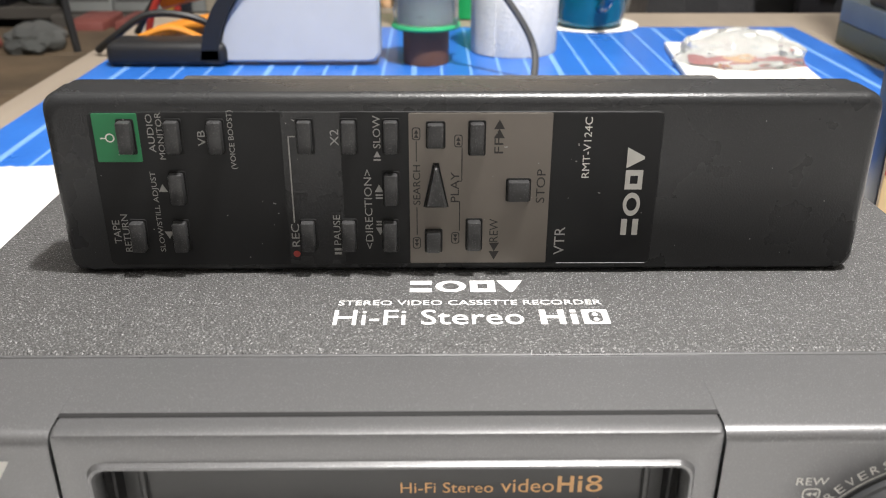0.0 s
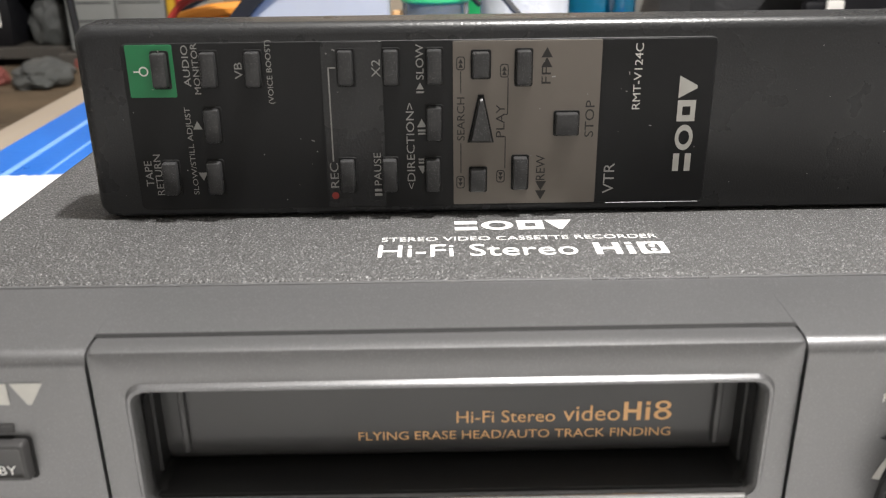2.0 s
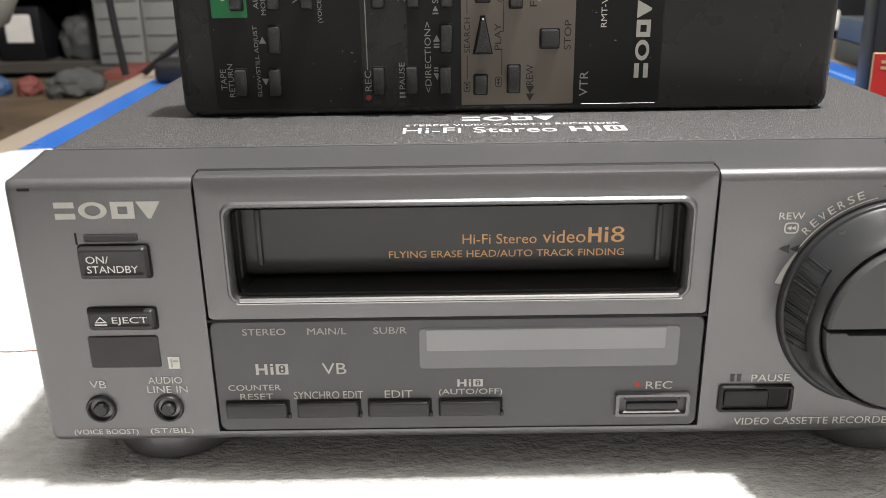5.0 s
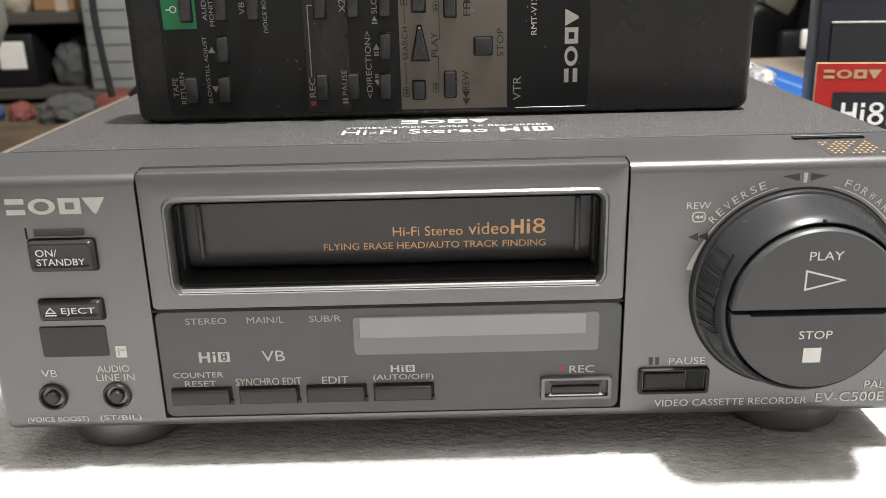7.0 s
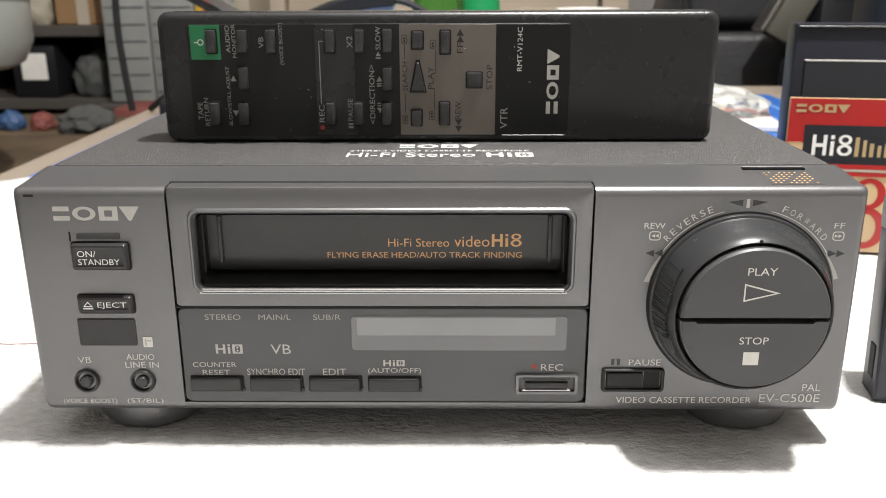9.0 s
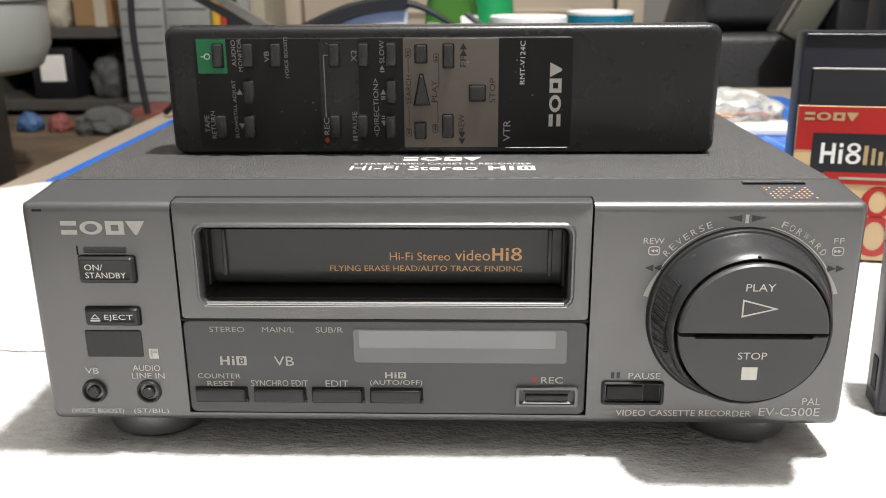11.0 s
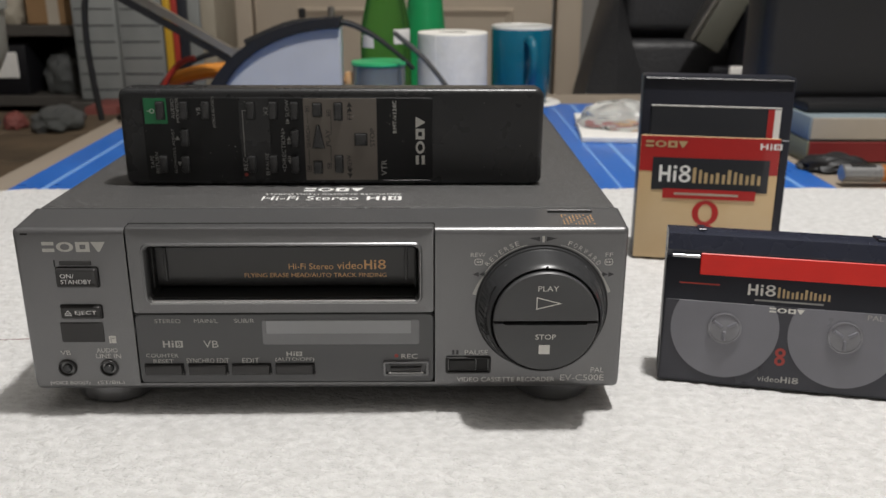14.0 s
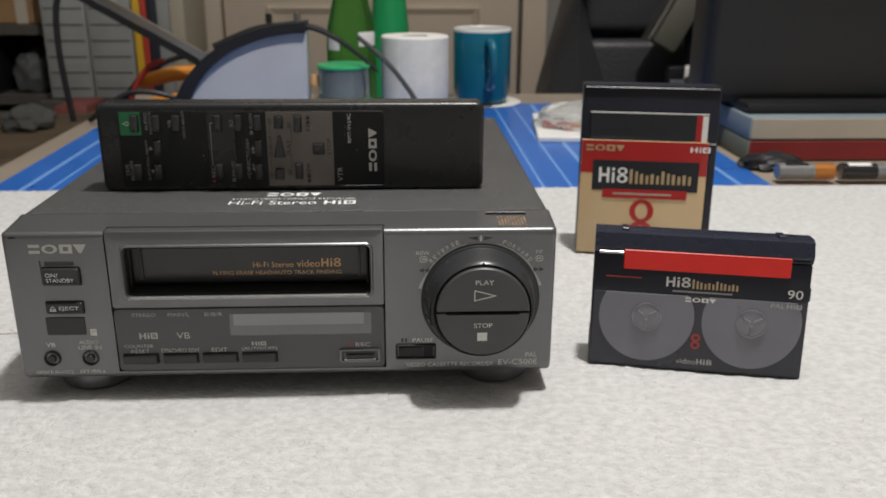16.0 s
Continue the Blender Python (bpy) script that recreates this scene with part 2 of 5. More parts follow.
def plate(outline, y0, y1, bev=0.0003, bm=None):
    """A plate in the xz plane from y0 (back) to y1 (front), front edge eased by bev."""
    cx = sum(p[0] for p in outline) / len(outline)
    cz = sum(p[1] for p in outline) / len(outline)
    w = max(abs(p[0] - cx) for p in outline)
    h = max(abs(p[1] - cz) for p in outline)
    ins = [(cx + (x - cx) * (1 - bev / w), cz + (z - cz) * (1 - bev / h)) for x, z in outline]
    return loft([[(x, y0, z) for x, z in outline], [(x, y1 + bev, z) for x, z in outline], [(x, y1, z) for x, z in ins]], bm=bm)


def lathe(profile, m=None, seg=48, bm=None, a0=0.0, a1=360.0):
    """Turns (radius, height) round z; m places it."""
    bm = bm or bmesh.new()
    m = m or Matrix()
    full = abs(a1 - a0) >= 359.9
    n = seg if full else seg + 1
    rows = []
    for r, h in profile:
        rows.append([bm.verts.new(m @ Vector((max(r, 1e-6) * math.cos(radians(a0 + (a1 - a0) * i / seg)), max(r, 1e-6) * math.sin(radians(a0 + (a1 - a0) * i / seg)), h))) for i in range(n)])
    for a, b in zip(rows, rows[1:]):
        for i in range(n if full else n - 1):
            bm.faces.new((a[i], a[(i + 1) % n], b[(i + 1) % n], b[i]))
    bmesh.ops.remove_doubles(bm, verts=bm.verts[:], dist=2e-6)
    return bm


def tube(points, r, seg=8, bm=None, taper=1.0):
    """A round bar along a smooth line through the points."""
    pts = [Vector(p) for p in points]
    line = []
    for i in range(len(pts) - 1):
        p0, p1, p2, p3 = pts[max(i - 1, 0)], pts[i], pts[i + 1], pts[min(i + 2, len(pts) - 1)]
        for s in range(6):
            t = s / 6
            line.append(0.5 * ((2 * p1) + (p2 - p0) * t + (2 * p0 - 5 * p1 + 4 * p2 - p3) * t * t + (3 * p1 - p0 - 3 * p2 + p3) * t ** 3))
    line.append(pts[-1])
    loops = []
    for i, p in enumerate(line):
        d = (line[min(i + 1, len(line) - 1)] - line[max(i - 1, 0)]).normalized()
        u = d.orthogonal() if not loops else (u - d * u.dot(d))
        u.normalize()
        v = d.cross(u)
        rr = r * (1 + (taper - 1) * i / (len(line) - 1))
        loops.append([p + rr * (u * math.cos(2 * math.pi * k / seg) + v * math.sin(2 * math.pi * k / seg)) for k in range(seg)])
    return loft(loops, bm=bm)


FRONT = Matrix(((1, 0, 0, 0), (0, 0, -1, 0), (0, 1, 0, 0), (0, 0, 0, 1)))
UPWARD = Matrix(((0, -1, 0, 0), (0, 0, -1, 0), (1, 0, 0, 0), (0, 0, 0, 1)))
FLAT = Matrix()


def lettering(body, at, w, h, mat, parent, turn=FRONT, lean=0.0, label=""):
    """Words w long and h high, their lower left corner at a place, in the plane that turn gives."""
    cu = bpy.data.curves.new("lettering", "FONT")
    cu.body = body
    cu.resolution_u = 3
    tmp = new("lettering", cu)
    bpy.context.view_layer.update()
    me = bpy.data.meshes.new_from_object(tmp)
    bpy.data.objects.remove(tmp)
    bpy.data.curves.remove(cu)
    xs = [v.co.x for v in me.vertices]
    ys = [v.co.y for v in me.vertices]
    x0, y0 = min(xs), min(ys)
    fx, fy = w / (max(xs) - x0), h / (max(ys) - y0)
    m = Matrix.Translation(at) @ turn
    for v in me.vertices:
        u, q = (v.co.x - x0) * fx, (v.co.y - y0) * fy
        v.co = m @ Vector((u + lean * q, q, 0))
    me.materials.clear()
    me.materials.append(mat)
    ob = new("lettering", me)
    ob.parent = parent
    if label:
        tagged(ob, label)
    return ob


def shape(pts, at, mat, parent, turn=FRONT, name="printed_mark", holes=None, label=""):
    """A flat printed figure from 2D points, or a band between two outlines."""
    bm = bmesh.new()
    m = Matrix.Translation(at) @ turn
    if holes:
        a = [bm.verts.new(m @ Vector((u, v, 0))) for u, v in pts]
        b = [bm.verts.new(m @ Vector((u, v, 0))) for u, v in holes]
        for i in range(len(a)):
            bm.faces.new((a[i], a[(i + 1) % len(a)], b[(i + 1) % len(a)], b[i]))
    else:
        bm.faces.new([bm.verts.new(m @ Vector((u, v, 0))) for u, v in pts])
    return part(name, bm, mat, parent, label, smooth=False)


def rect(w, h, x=0.0, y=0.0):
    return [(x, y), (x + w, y), (x + w, y + h), (x, y + h)]


def oval(w, h, x=0.0, y=0.0, n=20):
    return [(x + w / 2 + w / 2 * math.cos(2 * math.pi * i / n), y + h / 2 + h / 2 * math.sin(2 * math.pi * i / n)) for i in range(n)]


def flat_faces(bm, m, outlines):
    for pts in outlines:
        bm.faces.new([bm.verts.new(m @ Vector((*p, 0))) for p in pts])


def flat_ring(bm, m, out, inn):
    a = [bm.verts.new(m @ Vector((*p, 0))) for p in out]
    b = [bm.verts.new(m @ Vector((*p, 0))) for p in inn]
    for k in range(len(a)):
        bm.faces.new((a[k], a[(k + 1) % len(a)], b[(k + 1) % len(a)], b[k]))


def maker_mark(at, w, h, mat, parent, turn=FRONT):
    """The maker's mark as four plain figures: two bars, a ring, a square, a wedge."""
    bm = bmesh.new()
    m = Matrix.Translation(at) @ turn
    flat_faces(bm, m, [rect(w * 0.19, h * 0.34, 0, 0), rect(w * 0.19, h * 0.34, 0, h * 0.66)])
    flat_ring(bm, m, oval(w * 0.27, h, w * 0.225, 0, 24), oval(w * 0.15, h * 0.60, w * 0.285, h * 0.20, 24))
    flat_ring(bm, m, rect(w * 0.22, h, w * 0.53, 0), rect(w * 0.09, h * 0.44, w * 0.595, h * 0.28))
    flat_faces(bm, m, [[(w * 0.87, 0), (w * 0.90, 0), (w, h), (w * 0.77, h)]])
    return part("maker_mark", bm, mat, parent, "maker's mark as plain figures", smooth=False)


def format_mark(at, w, h, mat, parent, turn=FRONT, block=True):
    """The tape format's mark: plain bars, then two stacked rings, alone or cut from a square block."""
    bm = bmesh.new()
    m = Matrix.Translation(at) @ turn
    flat_faces(bm, m, [rect(w * ww, h * hh, w * x, h * y) for x, ww, y, hh in
                       ((0, 0.09, 0, 1), (0.09, 0.18, 0.41, 0.18), (0.27, 0.09, 0, 1), (0.45, 0.09, 0, 0.70), (0.45, 0.09, 0.81, 0.19))])
    if block:
        x0, x1 = w * 0.62, w
        flat_ring(bm, m, rounded(x0, x1, 0, h, h * 0.05, 5), rounded(x0 + w * 0.09, x1 - w * 0.09, h * 0.12, h * 0.88, w * 0.09, 5))
        flat_faces(bm, m, [rounded(x0 + w * 0.15, x1 - w * 0.15, h * 0.22, h * 0.44, w * 0.035, 3), rounded(x0 + w * 0.15, x1 - w * 0.15, h * 0.56, h * 0.78, w * 0.035, 3)])
    else:
        flat_ring(bm, m, oval(w * 0.37, h * 0.56, w * 0.62, 0), oval(w * 0.19, h * 0.31, w * 0.71, h * 0.125))
        flat_ring(bm, m, oval(w * 0.33, h * 0.50, w * 0.64, h * 0.53), oval(w * 0.17, h * 0.27, w * 0.72, h * 0.645))
    return part("format_mark", bm, mat, parent, "tape format mark as plain figures", smooth=False)


def title_bars(at, w, h, count, mat, parent):
    """A word of the printed title as slim plain bars, the first one taller."""
    step = w / count
    for k in range(count):
        hh = h if k == 0 else h * (0.92 if k == 3 else 0.70)
        bm = bmesh.new()
        m = Matrix.Translation(at) @ FRONT
        x = k * step
        flat_faces(bm, m, [rect(step * 0.28, hh, x, 0), rect(step * 0.24, hh * 0.86, x + step * 0.54, 0)])
        part("printed_bar", bm, mat, parent, smooth=False)


# ---- room ----
def wall(name, x0, x1, y0, y1, z0, z1, mat, label, category="wall"):
    ob = part(name, rbox(x0, x1, y0, y1, z0, z1), mat, None, label, smooth=False)
    return tagged(ob, "", category, "", "structure")


wall("floor", -1.9, 2.1, -1.7, 2.3, -0.80, -0.75, FLOOR_WOOD, "dark wooden floor in the room's shade", "floor")
# ceiling and south, west, east walls are unseen, added to bounce lamplight
wall("ceiling", -1.9, 2.1, -1.7, 2.3, 1.75, 1.80, CEIL, "unseen pale ceiling that bounces the lamp's light", "ceiling")
wall("wall_north", -1.9, 2.1, 2.10, 2.2, -0.75, 1.75, WALL_GREY, "plain grey-beige painted wall behind the table")
wall("wall_south", -1.9, 2.1, -1.7, -1.6, -0.75, 1.75, WALL_GREY, "unseen plain grey wall that closes the room")
wall("wall_west", -1.9, -1.8, -1.6, 2.1, -0.75, 1.75, WALL_GREY, "unseen plain grey wall that closes the room")
wall("wall_east", 2.0, 2.1, -1.6, 2.1, -0.75, 1.75, WALL_GREY, "unseen plain grey wall that closes the room")

door = thing("door_1", "closed beige panelled door with raised mouldings", "door", pose(0, 2.06, -0.75), kind="structure")
part("door_leaf", rbox(-0.40, 0.38, -0.01, 0.035, 0.0, 2.03, 0.003), DOOR_BEIGE, door)
for x0, x1 in ((-0.29, -0.04), (0.06, 0.28)):
    for z0, z1 in ((0.15, 0.80), (0.90, 1.85)):
        o, i = rounded(x0, x1, z0, z1, 0.004, 2), rounded(x0 + 0.025, x1 - 0.025, z0 + 0.025, z1 - 0.025, 0.003, 2)
        part("moulding", loft([[(x, -0.0095, z) for x, z in o], [(x, -0.022, z) for x, z in rounded(x0 + 0.008, x1 - 0.008, z0 + 0.008, z1 - 0.008, 0.004, 2)], [(x, -0.0095, z) for x, z in i]], False, False), DOOR_BEIGE, door)
for x in (-0.47, 0.39):
    part("door_jamb", rbox(x, x + 0.065, -0.03, 0.039, 0.0, 2.09, 0.004), DOOR_BEIGE, door)
tagged(part("wall_pier", rbox(-0.60, -0.475, 1.98, 2.03, -0.75, 1.75, 0.004), CEIL, None, "pale grey wall pier beside the door"), "", "wall", "", "structure")

# ---- table and coverings ----
table = thing("table", "beige laminate work table with a worn edge", "table", pose(0.2, 0.2, -0.004))
part("tabletop", rbox(-0.505, 0.80, -0.78, 0.68, -0.03, -0.0005, 0.003), TABLE, table)
for x in (-0.45, 0.75):
    for y in (-0.72, 0.62):
        part("leg", rbox(x - 0.025, x + 0.025, y - 0.025, y + 0.025, -0.746, -0.03, 0.003), SHELF_DARK, table)

mat_ob = thing("cutting_mat", "glossy blue cutting mat with pale ruled lines", "mat", pose(0.05, 0.55, -0.0044))
part("sheet", rbox(-0.325, 0.33, -0.225, 0.235, 0.0, 0.0016, 0.0005, 1), MAT_BLUE, mat_ob)
for i in range(26):
    x = -0.30 + i * 0.024
    part("ruled_line", rbox(x, x + (0.0022 if i % 5 else 0.0045), -0.20, 0.225, 0.0014, 0.00175), MAT_LINE, mat_ob)


def cloth_height(x, y):
    h = 0.0007 * noise.noise(Vector((x * 14, y * 14, 0))) + 0.00035 * noise.noise(Vector((x * 60, y * 60, 3))) + 0.0004 * noise.noise(Vector((x * 190, y * 190, 5))) + 0.00055 * noise.noise(Vector((x * 340, y * 340, 8)))
    for y0, s in ((0.075, 0.02), (0.235, -0.03)):
        d = (y - y0 - s * x - 0.004 * noise.noise(Vector((x * 9, y0 * 50, 1)))) / 0.0022
        h -= 0.0013 * math.exp(-d * d)
    if x > 0.14 or x < -0.12:
        d = (y - 0.118 + 0.04 * x - 0.003 * noise.noise(Vector((x * 11, 4, 1)))) / 0.0018
        h -= 0.0010 * math.exp(-d * d)
    if -0.12 < x < 0.15 and -0.02 < y < 0.27:
        h *= 0.3
    return h - 0.0009


def make_cloth():
    bm = bmesh.new()
    xs = [-0.318 + 0.118 * i / 39 for i in range(39)] + [-0.20 + 0.50 * i / 400 for i in range(400)] + [0.30 + 0.65 * i / 70 for i in range(71)]
    ys = [-0.62 + 0.32 * j / 40 for j in range(40)] + [-0.30 + 0.38 * j / 310 for j in range(310)] + [0.08 + 0.272 * j / 110 for j in range(111)]
    nx, ny = len(xs) - 1, len(ys) - 1
    rows = []
    for j in range(ny + 1):
        row = []
        for i in range(nx + 1):
            x, y = xs[i], ys[j]
            edge = 0.004 * noise.noise(Vector((x * 18, 0, 7))) + 0.006 * noise.noise(Vector((x * 4, 0, 2)))
            yy = y + edge * max(0, (y - 0.255) / 0.097)
            xx = x + 0.05 * max(0, (y - 0.30) / 0.052) ** 2 * max(0, 1 - i / 22) if i < 22 else x
            z = cloth_height(xx, yy)
            if i < 5:
                z -= 0.02 * (5 - i) / 5
                xx += 0.0012 * (5 - i)
            row.append(bm.verts.new((xx, yy, z)))
        rows.append(row)
    for j in range(ny):
        for i in range(nx):
            bm.faces.new((rows[j][i], rows[j][i + 1], rows[j + 1][i + 1], rows[j + 1][i]))
    ext = bmesh.ops.extrude_face_region(bm, geom=bm.faces[:])
    for v in ext["geom"]:
        if isinstance(v, bmesh.types.BMVert):
            v.co.z -= 0.0022
    return bm


cloth = part("towel", make_cloth(), CLOTH, None, "white terry towel with fold creases spread on the table")
tagged(cloth, "", "towel")
thread = part("loose_thread", tube([(-0.17, 0.0695, -0.0006), (-0.155, 0.0705, -0.0005), (-0.145, 0.069, -0.0005), (-0.13, 0.070, -0.0005), (-0.118, 0.0695, -0.0006)], 0.00018, 5), DULL_RED, None, "thin reddish thread lying on the white towel")
tagged(thread, "", "thread")

# ---- video recorder ----
XL, XR, ZT, ZB = -0.0988, 0.1290, 0.0762, 0.0085
recorder = thing("video_recorder", "silver-grey tape recorder with a round dial on white towel", "video recorder")

# body and cover
part("chassis", rbox(XL + 0.002, XR - 0.002, 0.0190, 0.246, ZB + 0.001, ZT - 0.002), WELL, recorder)
part("top_cover", rbox(XL, XR, 0.0234, 0.25, ZB, ZT, 0.0022, 3), COVER, recorder, "dark grey grainy painted metal cover")


# bright strip laid in as the highlight along the cover's front edge
part("cover_edge_glint", rbox(XL + 0.003, XR - 0.003, 0.0226, 0.0234, ZT - 0.0006, ZT + 0.00018, 0.00025, 2), EDGE_GLINT, recorder, "thin bright strip for the highlight on the cover's front edge")


def bezel_block(x0, x1, left, right):
    """A block of the front bezel with the eased edges it has; left, right: whether it ends the recorder there."""
    sec = [(0.0231, ZB), (0.004, ZB), (0.0024, ZB + 0.0003), (0.0012, ZB + 0.0012), (0.0004, ZB + 0.0026), (0.0, ZB + 0.005)]
    er = 0.0026
    for k in range(8):
        a = radians(90 * k / 7)
        sec.append((er * (1 - math.cos(a)), ZT - 0.0013 - er * (1 - math.sin(a))))
    sec.append((0.0231, ZT - 0.0001))
    n = 5
    cols = [(x0, 0.0)]
    if left:
        cols = [(x0 + 0.0022 * (1 - math.cos(radians(90 * i / n))), 0.0022 * (1 - math.sin(radians(90 * i / n)))) for i in range(n + 1)]
    if right:
        cols += [(x1 - 0.0022 * (1 - math.cos(radians(90 * i / n))), 0.0022 * (1 - math.sin(radians(90 * i / n)))) for i in range(n, -1, -1)]
    else:
        cols.append((x1, 0.0))
    loops = []
    for x, back in cols:
        lp = []
        for y, z in sec:
            zz = z
            if y < 0.02:
                lift = back * 0.5
                zz = min(z, ZT - 0.0013 - lift) if z > 0.04 else max(z, ZB + lift)
            lp.append((x, min(0.0231, y + back) if y < 0.02 else y, zz))
        loops.append(lp)
    return loft(loops)


left_bezel = part("left_bezel", bezel_block(XL, -0.0578, True, False), SILVER, recorder)
right_bezel = part("right_bezel", bezel_block(0.0568, XR, False, True), SILVER, recorder)
part("bottom_bezel", loft([[(x, 0.0231, ZB), (x, 0.004, ZB), (x, 0.0024, ZB + 0.0003), (x, 0.0012, ZB + 0.0012), (x, 0.0004, ZB + 0.0026), (x, 0.0002, 0.0119), (x, 0.0231, 0.0119)] for x in (-0.0578, 0.0568)]), SILVER, recorder)
part("upper_bezel", loft([[(x, 0.0056, ZT - 0.0012), (x, 0.0231, ZT - 0.0001), (x, 0.0231, ZT - 0.004), (x, 0.0056, ZT - 0.004)] for x in (-0.0582, 0.0570)]), SILVER, recorder)

# tape door with its opening
DX0, DX1, DZ0, DZ1 = -0.0575, 0.0565, 0.0414, ZT - 0.0010
SX0, SX1, SZ0, SZ1 = -0.0506, 0.0505, 0.0468, 0.0679


def grown(g, r, y, k=5):
    return [(x, y, z) for x, z in rounded(SX0 - g, SX1 + g, SZ0 - g, SZ1 + g, r, k)]


def outer(inset, r, y, k=5):
    return [(x, y, z) for x, z in rounded(DX0 + inset, DX1 - inset, DZ0 + inset * 0.2, DZ1 - inset, r, k)]


# solid black strip in place of the shade in the door's rear gap
part("door_gap", rbox(-0.0577, 0.0567, 0.0047, 0.0060, ZT - 0.0030, ZT - 0.00075, 0.0002, 1), WELL, recorder, "black strip drawing the shaded gap behind the tape door's edge")
tape_door = part("tape_door", loft([outer(0, 0.0006, 0.0052), outer(0, 0.0006, 0.0026), outer(0.0001, 0.0008, 0.0008), outer(0.0003, 0.0009, 0.0001), outer(0.0008, 0.0012, -0.0002),
                                    grown(0.0016, 0.0030, -0.0002), grown(0.0012, 0.0028, -0.0008), grown(0.0005, 0.0024, -0.0008), grown(0.0, 0.0022, 0.0), grown(-0.0006, 0.0016, 0.012)], False, False), SILVER, recorder)
part("opening_rim", loft([grown(0.0013, 0.0029, -0.0005), grown(0.0011, 0.0028, -0.0011), grown(0.0006, 0.0025, -0.0011), grown(0.0004, 0.0024, -0.0004)], False, False), SILVER, tape_door, "polished rim of the tape opening")
part("opening_lining", loft([grown(-0.0007, 0.0018, 0.0012), grown(-0.0009, 0.0018, 0.0018), grown(-0.0011, 0.0016, 0.016)], False, True), BLACK, tape_door)
part("sill", loft([[(SX0 + 0.001, 0.0006, SZ0 + 0.0008), (SX0 + 0.001, 0.0006, SZ0 - 0.0002), (SX0 + 0.003, 0.0075, SZ0 - 0.0002), (SX0 + 0.003, 0.0075, SZ0 + 0.0016)], [(SX1 - 0.001, 0.0006, SZ0 + 0.0008), (SX1 - 0.001, 0.0006, SZ0 - 0.0002), (SX1 - 0.003, 0.0075, SZ0 - 0.0002), (SX1 - 0.003, 0.0075, SZ0 + 0.0016)]]), BLACK, tape_door)
# chrome slope and an added bead put the highlight on the lower lip
part("sill_edge", loft([[(x, -0.0011, SZ0 - 0.0013), (x, -0.0011, SZ0 - 0.0008), (x, 0.0022, SZ0 + 0.0004), (x, 0.0022, SZ0 - 0.0013)] for x in (SX0 + 0.0004, SX1 - 0.0004)]), CHROME, tape_door, "sloping lower lip of the opening, in chrome to look lit")
part("sill_highlight_bead", tube([(SX0 + 0.0012, -0.0007, SZ0 - 0.0004), (0.0, -0.0007, SZ0 - 0.0004), (SX1 - 0.0012, -0.0007, SZ0 - 0.0004)], 0.00062, 10), CHROME, tape_door, "chrome bead added to carry the lower lip's highlight")
flap = part("tape_flap", loft([[(x, 0.0150, 0.0676), (x, 0.0072, 0.0676), (x, 0.0072, 0.0545), (x, 0.0073, 0.0527), (x, 0.0079, 0.0509), (x, 0.0090, 0.0493), (x, 0.0106, 0.0480), (x, 0.0150, 0.0472)] for x in (-0.0497, 0.0495)]), TAPE_FLAP, tape_door, "dark glossy flap inside the tape opening")
for x in (-0.0462, 0.0452):
    part("guide_rib", rbox(x, x + 0.0012, 0.0060, 0.0075, 0.052, 0.0655, 0.0004, 2), TAPE_FLAP, flap)
for x in (-0.0500, 0.0490):
    part("side_guide", rbox(x, x + 0.0008, 0.0035, 0.0080, 0.050, 0.0672, 0.0003, 1), BLACK, tape_door)
lettering("Hi-Fi Stereo", (0.0010, 0.00705, 0.0564), 0.0170, 0.0024, INK_GOLD, flap)
lettering("video", (0.0194, 0.00705, 0.0564), 0.0098, 0.0031, INK_GOLD, flap)
format_mark((0.0298, 0.00705, 0.0564), 0.0084, 0.0037, INK_GOLD, flap, block=False)
lettering("FLYING ERASE HEAD/AUTO TRACK FINDING", (-0.0160, 0.00705, 0.0532), 0.0542, 0.0017, INK_GOLD, flap)

# lower dark panel
panel = part("control_panel", plate(rounded(-0.0575, 0.0563, 0.0119, 0.0407, 0.0020), 0.012, 0.0004, 0.0003), DARK_PANEL, recorder, "dark grey lower control panel")
part("panel_seam", rbox(-0.0576, 0.0564, -0.00015, 0.003, 0.0408, 0.0414), WELL, panel)
PY = 0.00025
lcd = part("display_window", plate(rounded(-0.0094, 0.0509, 0.0280, 0.0384, 0.0010), 0.006, 0.0001, 0.0002), LCD, panel, "blank grey display window")
part("display", plate(rounded(-0.0077, 0.0476, 0.0327, 0.0381, 0.0004), 0.004, -0.0001, 0.0001), LCD_IN, lcd)
for txt, x0, x1, z in (("STEREO", -0.0500, -0.0400, 0.0372), ("MAIN/L", -0.0350, -0.0260, 0.0372), ("SUB/R", -0.0198, -0.0121, 0.0372)):
    lettering(txt, (x0, PY, z), x1 - x0, 0.00165, INK_DIM, panel)
format_mark((-0.0477, PY, 0.0270), 0.0076, 0.0028, INK_SOFT, panel)
lettering("VB", (-0.0322, PY, 0.0269), 0.0057, 0.0029, INK_SOFT, panel)
lettering("COUNTER", (-0.0546, PY, 0.02285), 0.0124, 0.0015, INK_SOFT, panel)
lettering("RESET", (-0.0520, PY, 0.0204), 0.0078, 0.0016, INK_SOFT, panel)
lettering("SYNCHRO EDIT", (-0.0393, PY, 0.0204), 0.0164, 0.0020, INK_SOFT, panel)
lettering("EDIT", (-0.0178, PY, 0.0204), 0.0066, 0.0020, INK_SOFT, panel)
format_mark((-0.0006, PY, 0.0232), 0.0060, 0.0019, INK_SOFT, panel)
lettering("(AUTO/OFF)", (-0.0050, PY, 0.0207), 0.0150, 0.0019, INK_SOFT, panel)
